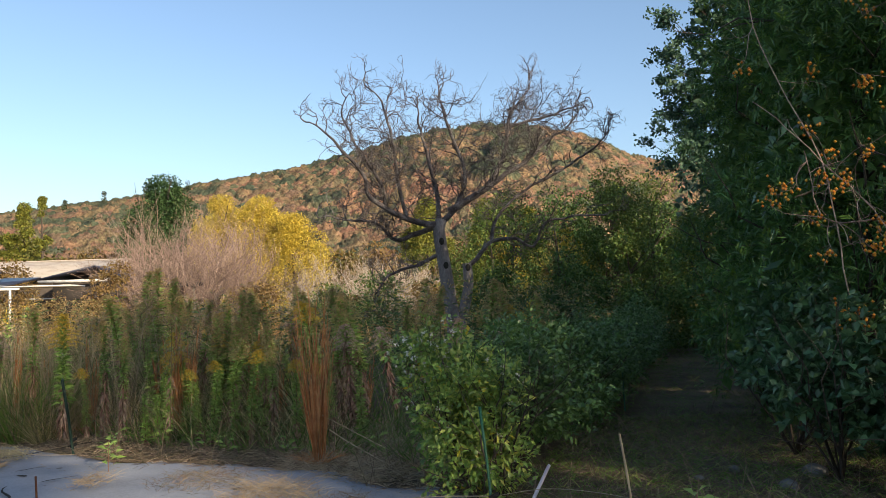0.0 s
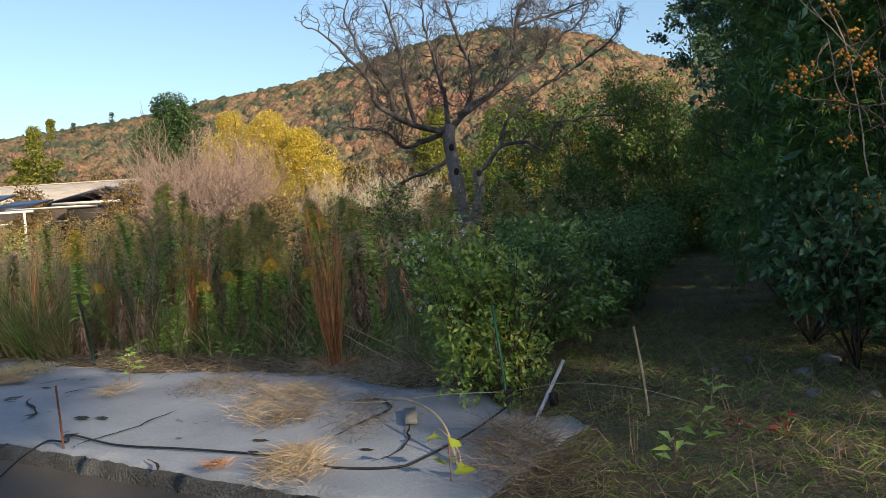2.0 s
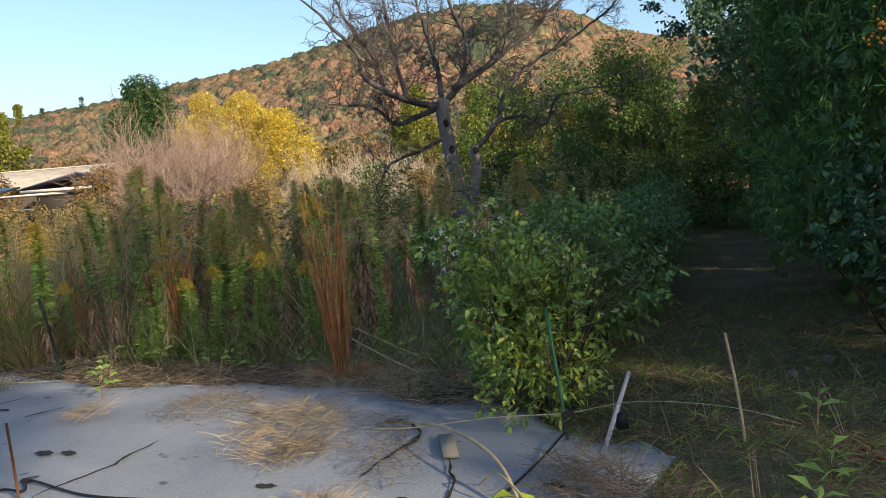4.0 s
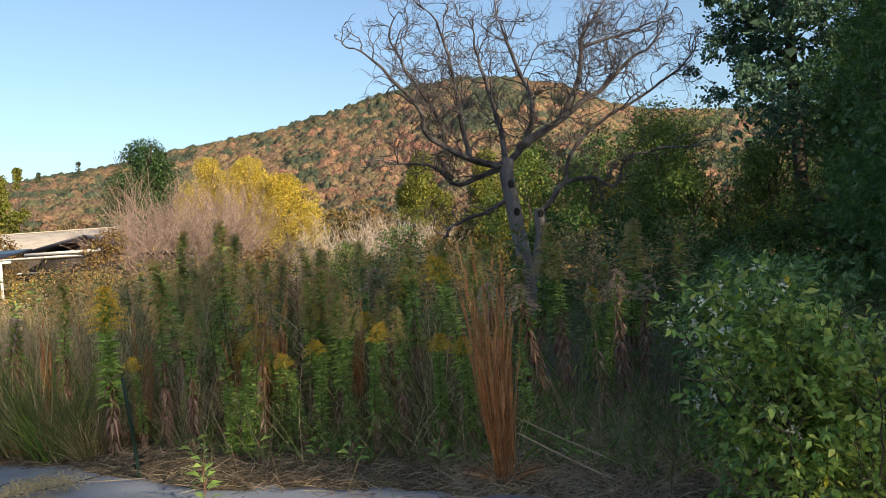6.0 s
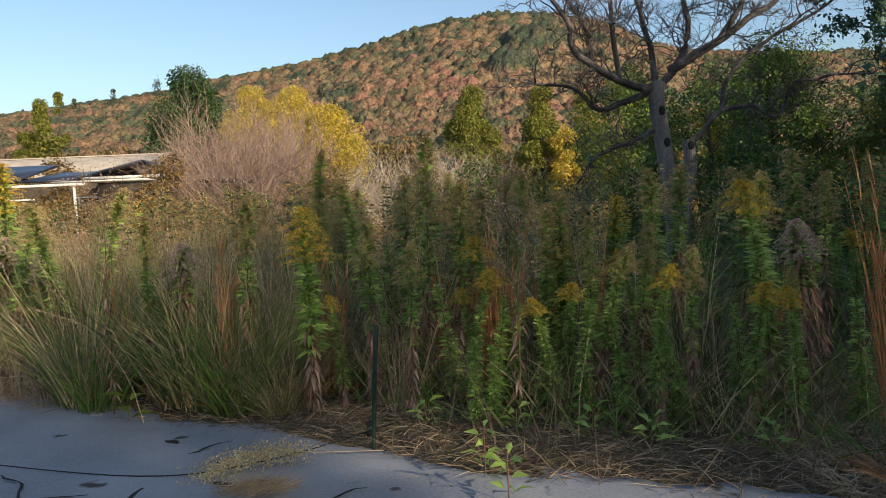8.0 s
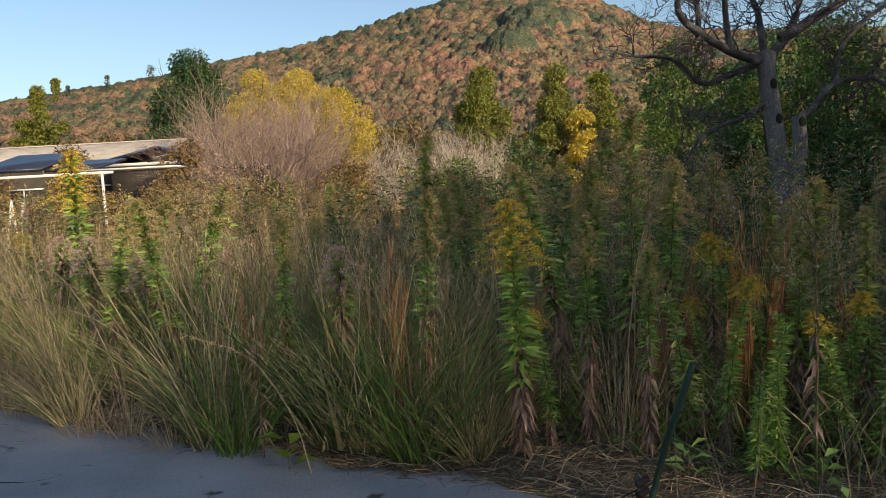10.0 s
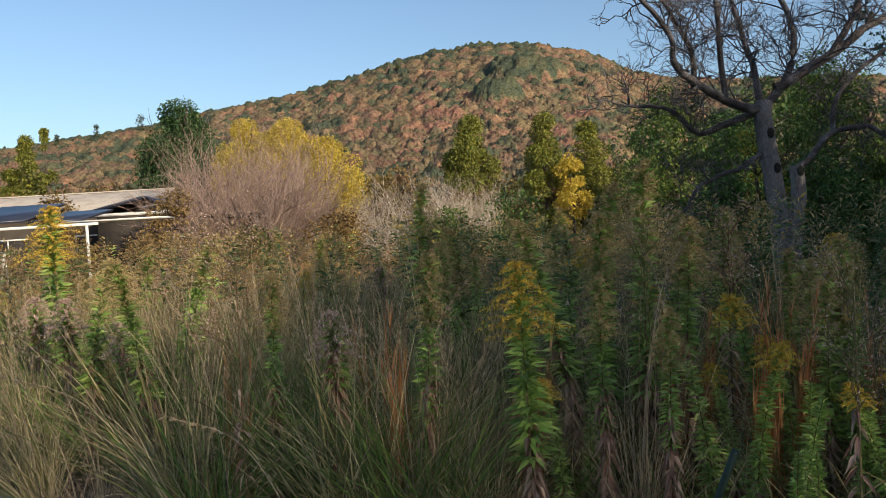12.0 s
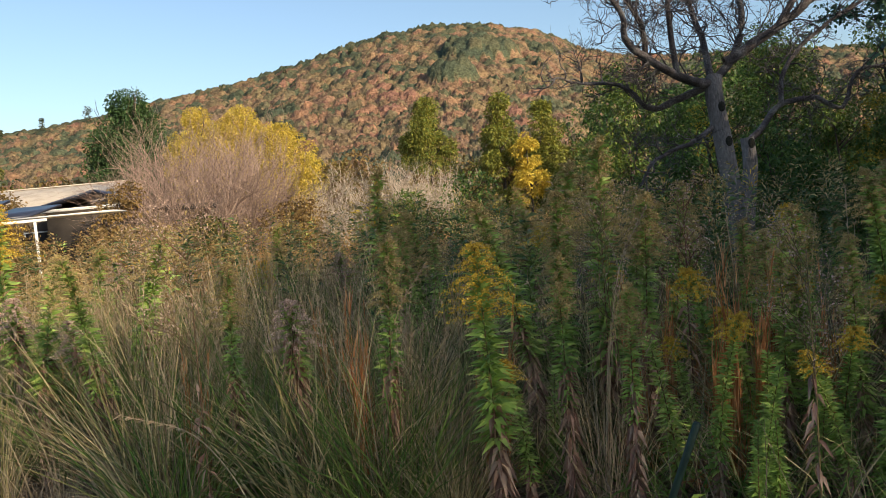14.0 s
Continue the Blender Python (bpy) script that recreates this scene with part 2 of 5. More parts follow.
M_board = solid_mat("weathered_board", [(0.22, 0.2, 0.17), (0.34, 0.31, 0.26)], 6, 50, 0.85, bump=0.5, stretch=(0.3, 2, 2))
M_tin = solid_mat("weathered_tin", [(0.30, 0.26, 0.22), (0.43, 0.38, 0.32), (0.5, 0.45, 0.39)], 1.5, 20, 0.7, bump=0.2)
M_navy = solid_mat("navy_panel", [(0.02, 0.025, 0.045), (0.035, 0.042, 0.07)], 2, 25, 0.4, bump=0.1, spec=0.5)
M_plaster = solid_mat("brown_wall", [(0.04, 0.034, 0.028), (0.085, 0.07, 0.058)], 1.4, 30, 0.9, bump=0.2)
M_white_paint = solid_mat("white_paint", [(0.66, 0.65, 0.62), (0.78, 0.77, 0.74)], 3, 50, 0.6, bump=0.1)
# Near-black paints the unlit inside of windows and doorway; also colours the lean-to roof.
M_dark_gap = solid_mat("dark_interior", [(0.02, 0.02, 0.02), (0.045, 0.04, 0.038)], 3, 30, 0.9)
M_leaf_big = leaf_mat("vine_leaf", [(0.10, 0.19, 0.02), (0.2, 0.27, 0.03), (0.36, 0.34, 0.03)], 0.5, 0.35, gain=1.2)


# ---- geometry helpers ----
class Geo:
    """Gathers quads (and triangles, as quads with a doubled corner left out)."""
    def __init__(self):
        self.v, self.f, self.n = [], [], 0

    def add(self, v, f):
        v = np.asarray(v, float).reshape(-1, 3)
        self.f.append(np.asarray(f, np.int64) + self.n)
        self.v.append(v)
        self.n += len(v)
        return self

    def mesh(self, name, smooth=False):
        v = np.concatenate(self.v) if self.v else np.zeros((0, 3))
        me = bpy.data.meshes.new(name)
        me.vertices.add(len(v))
        me.vertices.foreach_set("co", v.astype(np.float32).ravel())
        sizes = [np.full(len(f), f.shape[1], np.int32) for f in self.f]
        loops = np.concatenate([f.ravel() for f in self.f]).astype(np.int32)
        sizes = np.concatenate(sizes)
        me.loops.add(len(loops))
        me.loops.foreach_set("vertex_index", loops)
        me.polygons.add(len(sizes))
        me.polygons.foreach_set("loop_start", np.concatenate([[0], np.cumsum(sizes)[:-1]]).astype(np.int32))
        if smooth:
            me.polygons.foreach_set("use_smooth", np.ones(len(sizes), bool))
        me.update(calc_edges=True)
        return me


def part(name, geo, material, parent=None, label="", smooth=False):
    """One mesh object from a Geo or a bmesh, under a thing or a part."""
    if isinstance(geo, Geo):
        me = geo.mesh(name, smooth)
    else:
        me = bpy.data.meshes.new(name)
        geo.to_mesh(me)
        geo.free()
    me.materials.append(material)
    ob = new(name, me)
    if name.endswith(("_mass", "foliage", "plume", "seed_head", "bunch", "tips")):
        ob["kind"] = "stuff"
    if parent is not None:
        ob.parent = parent
    return tagged(ob, label)


def thing(name, label, category, at=(0, 0, 0), group="", kind=""):
    ob = tagged(new(name), label, category, group, kind)
    ob.location = at
    return ob


def unit(a):
    return a / np.maximum(np.linalg.norm(a, axis=-1, keepdims=True), 1e-9)


def leaves(geo, base, way, length, width, droop=0.15, fold=0.15, r=None, flat=False):
    """Kite-shaped folded leaves: two quads each, on n base points along n directions."""
    base, way = np.asarray(base, float), unit(np.asarray(way, float))
    n = len(base)
    length = np.broadcast_to(np.asarray(length, float), (n,))[:, None]
    width = np.broadcast_to(np.asarray(width, float), (n,))[:, None]
    r = r if r is not None else rng
    side = unit(np.cross(way, unit(r.normal(size=(n, 3)) * 0.55 + np.array([0, 0, 1.0]))))
    up = np.cross(side, way)
    mid = base + way * length * 0.5 + up * width * -fold
    tip = base + way * length - np.array([0, 0, 1.0]) * droop * length
    q = base + way * length * 0.42
    l, rr = q + side * width * 0.5 + up * width * fold, q - side * width * 0.5 + up * width * fold
    if flat:
        geo.add(np.stack([base, l, tip, rr], 1).reshape(-1, 3), np.arange(n * 4).reshape(n, 4))
        return geo
    v = np.stack([base, l, tip, mid, rr], 1).reshape(-1, 3)
    i = np.arange(n)[:, None] * 5
    geo.add(v, np.concatenate([i + np.array([[0, 3, 2, 1]]), i + np.array([[0, 4, 2, 3]])]))
    return geo


def specks(geo, at, size, r=None):
    """Small tilted quads: florets, far leaves, clumped needles."""
    r = r if r is not None else rng
    at = np.asarray(at, float)
    n = len(at)
    a = unit(r.normal(size=(n, 3)))
    b = unit(np.cross(a, r.normal(size=(n, 3))))
    s = np.broadcast_to(np.asarray(size, float), (n,))[:, None] * 0.5
    v = np.stack([at - a * s, at - b * s * 0.6, at + a * s, at + b * s * 0.6], 1).reshape(-1, 3)
    geo.add(v, np.arange(n * 4).reshape(n, 4))
    return geo


def blades(geo, base, way, length, width, bend, seg=4, r=None):
    """Grass blades: ribbons that start along way and bend over towards the ground."""
    r = r if r is not None else rng
    base, way = np.asarray(base, float), unit(np.asarray(way, float))
    n = len(base)
    length, width, bend = (np.broadcast_to(np.asarray(x, float), (n,)) for x in (length, width, bend))
    flat = way.copy()
    flat[:, 2] = 0
    flat = unit(flat + r.normal(size=(n, 3)) * [0.25, 0.25, 0])
    flat[:, 2] = 0
    side = unit(np.cross(way, r.normal(size=(n, 3))))
    rows, p, d = [], base.copy(), way.copy()
    for k in range(seg + 1):
        w = (width * (1 - (k / seg) ** 1.6) + width * 0.06)[:, None] * 0.5
        rows += [p - side * w, p + side * w]
        d = unit(d + flat * (bend / seg)[:, None] - np.array([0, 0, 1.0]) * (bend * bend / seg * 0.7 * (k / seg + 0.2))[:, None])
        p = p + d * (length / seg)[:, None]
        p[:, 2] = np.maximum(p[:, 2], 0.004)
    m = 2 * (seg + 1)
    v = np.stack(rows, 1).reshape(-1, 3)
    i = np.arange(n)[:, None] * m
    geo.add(v, np.concatenate([i + np.array([[2 * k, 2 * k + 1, 2 * k + 3, 2 * k + 2]]) for k in range(seg)]))
    return geo


def tube(geo, pts, radii, sides=6, cap=True):
    pts = np.asarray(pts, float)
    n = len(pts)
    radii = np.broadcast_to(np.asarray(radii, float), (n,))
    d = unit(np.gradient(pts, axis=0))
    ref = np.array([0.31, 0.17, 0.93]) if abs(d[0][2]) < 0.8 else np.array([0.93, 0.2, 0.1])
    a = unit(np.cross(d, ref))
    b = np.cross(d, a)
    ang = np.arange(sides) * 2 * np.pi / sides
    v = pts[:, None] + radii[:, None, None] * (a[:, None] * np.cos(ang)[None, :, None] + b[:, None] * np.sin(ang)[None, :, None])
    f = [[k * sides + j, k * sides + (j + 1) % sides, (k + 1) * sides + (j + 1) % sides, (k + 1) * sides + j] for k in range(n - 1) for j in range(sides)]
    geo.add(v.reshape(-1, 3), f)
    if cap and sides == 6:
        for k in (0, n - 1):
            o = geo.n - n * sides + k * sides
            geo.f.append(np.array([[o, o + 1, o + 2, o + 3], [o, o + 3, o + 4, o + 5]]))
    return geo


def smooth_line(pts, n=12):
    """A Catmull-Rom line through a few guide points."""
    p = np.asarray(pts, float)
    p = np.vstack([2 * p[0] - p[1], p, 2 * p[-1] - p[-2]])
    out = []
    for i in range(1, len(p) - 2):
        for t in np.linspace(0, 1, n, endpoint=False):
            out.append(0.5 * (2 * p[i] + (p[i + 1] - p[i - 1]) * t + (2 * p[i - 1] - 5 * p[i] + 4 * p[i + 1] - p[i + 2]) * t * t + (3 * p[i] - p[i - 1] - 3 * p[i + 1] + p[i + 2]) * t ** 3))
    out.append(p[-2])
    return np.array(out)


def branch_out(geo, start, way, length, radius, depth, r, tips, kink=0.35, lift=0.12, kids=(3, 5), sides=5, shrink=0.62, thin=0.5):
    """A crooked limb with limbs on it; the ends of the thinnest are gathered in tips."""
    seg = 5 if depth > 1 else 4
    p, d = np.asarray(start, float), unit(np.asarray(way, float))
    pts = [p]
    for k in range(seg):
        d = unit(d + r.normal(size=3) * kink * 0.5 + np.array([0, 0, lift]))
        p = p + d * length / seg
        pts.append(p)
    pts = np.array(pts)
    rad = radius * np.linspace(1, 0.45 if depth else 0.3, seg + 1)
    tube(geo, pts, rad, max(3, sides if depth > 1 else 3), cap=False)
    tips.append(pts[-1])
    if depth == 0:
        tips.append(pts[2])
        return
    for k in range(r.integers(*kids)):
        t = r.uniform(0.25, 1.0) if k else 1.0
        i = min(int(t * seg), seg - 1)
        at = pts[i] + (pts[i + 1] - pts[i]) * (t * seg - i)
        dd = unit(pts[i + 1] - pts[i])
        out = unit(dd + unit(np.cross(dd, r.normal(size=3))) * r.uniform(0.5, 1.1))
        branch_out(geo, at, out, length * shrink * r.uniform(0.75, 1.2), radius * thin, depth - 1, r, tips, kink, lift, kids, sides, shrink, thin)


def box(geo, lo, hi):
    x0, y0, z0 = lo
    x1, y1, z1 = hi
    v = [(x0, y0, z0), (x1, y0, z0), (x1, y1, z0), (x0, y1, z0), (x0, y0, z1), (x1, y0, z1), (x1, y1, z1), (x0, y1, z1)]
    geo.add(v, [[0, 3, 2, 1], [4, 5, 6, 7], [0, 1, 5, 4], [1, 2, 6, 5], [2, 3, 7, 6], [3, 0, 4, 7]])
    return geo


# ---- plan: the kerb runs along KD from KP, the field lies on its KN side ----
KP, KD = np.array([0.05, 3.78]), np.array([0.824, -0.567])
KN = np.array([0.567, 0.824])
ROAD_Z = -0.12
BACK = np.array([(-30, 27.2), (-14, 16.1), (-6.1, 10.5), (-5.4, 9.95), (-4.4, 9.3), (-3.8, 8.85), (-3.2, 8.7), (-2.45, 8.05), (-1.8, 7.5),
                 (-1.1, 7.2), (0.5, 6.4), (1.0, 5.75), (1.5, 5.5), (1.86, 4.84), (1.95, 4.4)])


def us(x, y):
    return (x - KP[0]) * KD[0] + (y - KP[1]) * KD[1], (x - KP[0]) * KN[0] + (y - KP[1]) * KN[1]


B_U, B_S = us(BACK[:, 0], BACK[:, 1])
SLAB_END = 1.75


def behind_edge(x, y):
    """How far behind the back edge of the slab a place lies."""
    u, s = us(x, y)
    return s - np.interp(u, B_U, B_S, right=B_S[-1])


def hedge_x(y):
    return 2.15 + 0.44 * (y - 5.6)


SKY_AZ = np.radians([-60, -40, -25, -21, -16, -13, -6, -2, 1, 4, 8, 11, 15, 18, 21, 31, 50, 75])
SKY_EL = np.radians([3.0, 4.4, 6.6, 7.3, 8.1, 8.9, 10.1, 11.1, 11.9, 12.6, 12.9, 12.7, 11.8, 10.2, 9.3, 8.2, 6, 4])


def hill(x, y):
    """The height of the far hillside."""
    r, az = np.hypot(x, y), np.arctan2(x, y)
    top = 1.7 + 540 * np.tan(np.interp(az, SKY_AZ, SKY_EL)) - 6
    k = np.clip((r - 120) / (540 - 120), 0, 1)
    z = top * (0.30 * k + 0.70 * k * k * (3 - 2 * k) * k)
    z = z * (1 - 0.75 * np.clip((r - 560) / 500, 0, 1))
    return np.where(np.abs(az) < 1.4, z, 0)


def land(x, y):
    u, s = us(x, y)
    z = -0.16 + 0.16 * np.clip((s - 0.1) / 0.8, 0, 1)
    z = z + 0.02 * np.sin(x * 1.7 + y * 0.6) * np.clip(s - 0.5, 0, 1)
    slab = (behind_edge(x, y) < 0.12) & (s > 0) & (u < SLAB_END)
    return np.where(slab, z - 0.07, z) + hill(x, y)


g = Geo()
radii = np.concatenate([np.linspace(0.3, 14, 80), np.geomspace(14.3, 1500, 55)])
ang = np.linspace(0, 2 * np.pi, 241)[:-1]
R, A = np.meshgrid(radii, ang, indexing="ij")
gx, gy = R * np.sin(A), 6 + R * np.cos(A)
gz = land(gx, gy)
na, nr = len(ang), len(radii)
i, j = np.meshgrid(np.arange(nr - 1), np.arange(na), indexing="ij")
j2 = (j + 1) % na
quads = np.stack([i * na + j, (i + 1) * na + j, (i + 1) * na + j2, i * na + j2], -1).reshape(-1, 4)[:, ::-1]
g.add(np.stack([gx, gy, gz], -1).reshape(-1, 3), quads)
c0 = g.n
g.add([[0, 6, float(land(np.array(0.0), np.array(6.0)))]], np.zeros((0, 4)))
g.f.append(np.array([[c0, (k + 1) % na, k] for k in range(na)]))
ground = tagged(part("ground", g, M_soil, smooth=True), "brown soil under weeds rising to a far hillside", "ground", kind="structure")

# road
g = Geo()
uu, ss = np.meshgrid(np.linspace(-45, 40, 86), np.linspace(-9, -0.02, 14), indexing="ij")
v = np.stack([KP[0] + uu * KD[0] + ss * KN[0], KP[1] + uu * KD[1] + ss * KN[1], ROAD_Z + 0.012 * np.sin(uu * 0.9) * np.sin(ss)], -1)
i, j = np.meshgrid(np.arange(85), np.arange(13), indexing="ij")
g.add(v.reshape(-1, 3), np.stack([i * 14 + j, (i + 1) * 14 + j, (i + 1) * 14 + j + 1, i * 14 + j + 1], -1).reshape(-1, 4))
road = tagged(part("road", g, M_asphalt, smooth=True), "worn brownish asphalt lane beside a concrete apron", "road", kind="structure")

# concrete apron with its front face
g = Geo()
us_row = np.concatenate([np.linspace(-32, -9, 40), np.linspace(-8.8, SLAB_END, 120)])
ns = 26
fr = np.linspace(0, 1, ns)
rows = []
for u in us_row:
    s1 = float(np.interp(u, B_U, B_S)) + 0.25 + 0.06 * math.sin(u * 5.1) + 0.04 * math.sin(u * 13)
    s = fr * s1
    z = 0.012 + 0.008 * np.sin(u * 1.3 + s * 2) + 0.006 * np.sin(u * 3.7) * np.cos(s * 2.4) - 0.015 * (fr < 0.01)
    ragged = 0.012 * math.sin(u * 17) + 0.01 * math.sin(u * 41)
    s = s + ragged * (fr < 0.01)
    top = np.stack([KP[0] + u * KD[0] + s * KN[0], KP[1] + u * KD[1] + s * KN[1], z], -1)
    foot = top[0] + np.array([-0.015 * KN[0], -0.015 * KN[1], -0.2])
    tail = top[-1] + np.array([0, 0, -0.2])
    rows.append(np.vstack([foot, top, tail]))
m = ns + 2
v = np.array(rows).reshape(-1, 3)
n_u = len(us_row)
i, j = np.meshgrid(np.arange(n_u - 1), np.arange(m - 1), indexing="ij")
g.add(v, np.stack([i * m + j, (i + 1) * m + j, (i + 1) * m + j + 1, i * m + j + 1], -1).reshape(-1, 4))
last = (n_u - 1) * m
g.f.append(np.array([[last + k, last + k + 1, last + m - 1 - k - 1, last + m - 1 - k] for k in range(m // 2 - 1)]))
apron = tagged(part("pavement", g, M_concrete), "grey cracked concrete apron beside the road", "pavement", kind="structure")


def kerb_piece(u0, u1):
    g = Geo()
    n = 14
    r = np.random.default_rng(int(abs(u0) * 10) + 3)
    rows = []
    for u in np.linspace(u0 + 0.004, u1 - 0.004, n):
        j = r.normal(size=4) * 0.006
        prof = [(-0.075 + j[0], ROAD_Z - 0.03), (-0.06 + j[1], ROAD_Z + 0.075 + j[2]), (-0.048 + j[1], ROAD_Z + 0.09 + j[2]), (-0.012, ROAD_Z + 0.1 + j[3])]
        rows.append([(KP[0] + u * KD[0] + s * KN[0], KP[1] + u * KD[1] + s * KN[1], z) for s, z in prof])
    v = np.array(rows).reshape(-1, 3)
    i, jj = np.meshgrid(np.arange(n - 1), np.arange(3), indexing="ij")
    g.add(v, np.stack([i * 4 + jj, (i + 1) * 4 + jj, (i + 1) * 4 + jj + 1, i * 4 + jj + 1], -1).reshape(-1, 4))
    for e in (0, n - 1):
        g.f.append(np.array([[e * 4, e * 4 + 1, e * 4 + 2, e * 4 + 3]]))
    return part("kerb_stone", g, M_kerb, apron)


for k in range(9):
    kerb_piece(-7.3 + k, -6.3 + k)


def on_slab(u, s, z=0.024):
    return (KP[0] + u * KD[0] + s * KN[0], KP[1] + u * KD[1] + s * KN[1], z)


def crack(u, s, du, ds, length, width, seed):
    """A crack full of dark dirt that wanders over the slab."""
    r = np.random.default_rng(seed)
    n = max(5, int(length / 0.07))
    p, rows = np.array([u, s], float), []
    d = np.array([du, ds], float)
    d /= np.linalg.norm(d)
    for k in range(n):
        w = width * (0.35 + r.random()) * math.sin(math.pi * (k + 0.5) / n) ** 0.5
        q = np.array([-d[1], d[0]])
        rows += [on_slab(*(p - q * w / 2), 0.0245), on_slab(*(p + q * w / 2), 0.0245)]
        d += r.normal(size=2) * 0.28
        d /= np.linalg.norm(d)
        p = p + d * length / n
    g = Geo()
    g.add(rows, [[2 * k, 2 * k + 1, 2 * k + 3, 2 * k + 2] for k in range(n - 1)])
    part("crack", g, M_crack, apron)


for k, (x, y, x2, y2, w) in enumerate(((-1.98, 5.6, -2.1, 6.75, 0.045), (-2.1, 6.7, -1.95, 7.1, 0.05), (-1.16, 4.62, -1.32, 5.8, 0.05), (-0.36, 3.92, -0.31, 4.32, 0.04), (1.0, 5.45, 1.16, 4.2, 0.06), (1.25, 4.6, 1.35, 3.6, 0.03),
                                       (-4.9, 8.3, -3.9, 8.1, 0.03), (-5.3, 8.0, -4.6, 7.2, 0.05), (-3.6, 8.3, -3.2, 8.45, 0.05), (-3.7, 7.7, -3.8, 7.2, 0.05), (-5.9, 8.9, -4.9, 8.75, 0.03), (-3.1, 8.1, -2.75, 8.3, 0.035),
                                       (-4.5, 7.6, -4.0, 7.9, 0.045), (-2.9, 6.6, -2.5, 6.2, 0.04), (-2.6, 7.3, -2.3, 7.5, 0.035), (-6.6, 9.6, -5.6, 9.5, 0.03))):
    (u, s), (u2, s2) = us(x, y), us(x2, y2)
    du, ds = u2 - u, s2 - s
    ln = math.hypot(du, ds)
    crack(u, s, du, ds, ln, 0.6 * w, k)
for k, (u, s, a) in enumerate(((-2.3, 0.62, 0.06), (-2.1, 0.68, 0.05), (-1.85, 0.22, 0.05), (-0.25, 0.62, 0.05), (-0.1, 0.4, 0.04), (-4.9, 1.35, 0.06), (-5.9, 1.8, 0.05), (-3.9, 1.3, 0.05), (-6.6, 2.4, 0.06), (0.6, 0.7, 0.04), (1.3, 1.1, 0.05))):
    r = np.random.default_rng(50 + k)
    th = np.linspace(0, 2 * np.pi, 13)[:-1]
    rad = a * (0.6 + 0.6 * r.random(12))
    ring = [on_slab(u + rad[q] * 1.5 * math.cos(th[q]), s + rad[q] * 0.7 * math.sin(th[q]), 0.0242) for q in range(12)]
    g = Geo()
    g.add(ring, [[0, 1, 2, 3], [0, 3, 4, 11], [4, 5, 10, 11], [5, 6, 9, 10], [6, 7, 8, 9]])
    part("stain", g, M_crack, apron)


# ---- the bare tree in the field ----
def bare_tree():
    tree = thing("bare_tree", "old leafless twin-trunked fruit tree with crooked grey limbs", "tree")
    y = 16.8
    trunk = Geo()
    r = np.random.default_rng(21)
    left = smooth_line([(2.84, y, -0.1), (2.78, y, 0.7), (2.74, y, 1.4), (2.60, y - 0.05, 2.4), (2.50, y - 0.05, 3.2), (2.55, y, 3.5)], 5)
    tube(trunk, left, np.linspace(0.165, 0.135, len(left)), 10, False)
    right = smooth_line([(2.9, y + 0.1, 0.3), (3.02, y + 0.15, 1.3), (3.16, y + 0.2, 2.0), (3.14, y + 0.2, 2.5)], 5)
    tube(trunk, right, np.linspace(0.135, 0.11, len(right)), 9, False)
    part("trunk", trunk, M_bark_grey, tree, "twin grey trunk", True)
    for kx, ky, kz in ((2.62, y - 0.19, 2.45), (3.15, y + 0.09, 2.4), (2.54, y - 0.19, 3.0)):
        bm = bmesh.new()
        bmesh.ops.create_uvsphere(bm, u_segments=8, v_segments=6, radius=1, matrix=Matrix.Translation((kx, ky, kz)) @ Matrix.Diagonal((0.06, 0.035, 0.085, 1)))
        part("knot", bm, M_crack, tree, "dark knot hole")

    def limb(pts, r0, r1, twig_len, count, spread=1.0):
        line = smooth_line(pts, 5)
        g = Geo()
        line = line + np.cumsum(r.normal(size=line.shape) * 0.022, 0) * np.linspace(0, 1, len(line))[:, None]
        tube(g, line, np.linspace(r0, r1, len(line)), 7, False)
        tips = []
        for k in range(count):
            t = r.uniform(0.22, 1.0)
            i = min(int(t * (len(line) - 1)), len(line) - 2)
            d = unit(line[i + 1] - line[i])
            out = unit(d * 0.6 + unit(np.cross(d, r.normal(size=3))) * r.uniform(0.6, 1.2) * spread + np.array([0, 0, 0.45]))
            branch_out(g, line[i], out, twig_len * r.uniform(0.5, 1.1), 0.011 + 0.2 * r1, 3, r, tips, 0.8, 0.05, (3, 5), 4, 0.64, 0.64)
        branch_out(g, line[-1], line[-1] - line[-2], twig_len * 0.8, r1, 3, r, tips, 0.75, 0.05, (3, 5), 4, 0.66, 0.64)
        part("limb", g, M_bark_limb, tree)

    c = (2.52, y, 3.4)
    limb([c, (2.1, y - 0.2, 3.42), (1.5, y - 0.5, 3.6), (0.9, y - 0.6, 4.0), (0.7, y - 0.7, 4.6), (0.1, y - 0.8, 5.3)], 0.085, 0.030, 0.81, 17)
    limb([c, (2.0, y + 0.1, 3.2), (1.55, y + 0.1, 3.08), (1.1, y + 0.1, 3.5), (0.2, y, 3.6)], 0.072, 0.022, 0.66, 10)
    limb([(1.3, y - 0.3, 3.7), (1.2, y - 0.5, 4.3), (0.8, y - 0.6, 5.0), (0.4, y - 0.7, 5.8)], 0.051, 0.022, 0.81, 15)
    limb([(1.75, y - 0.4, 3.55), (1.55, y - 0.7, 4.4), (1.45, y - 0.8, 5.2), (1.2, y - 0.8, 6.0)], 0.051, 0.022, 0.81, 15)
    limb([c, (2.45, y + 0.2, 4.2), (2.2, y + 0.3, 5.0), (1.9, y + 0.3, 5.9)], 0.064, 0.026, 0.85, 17)
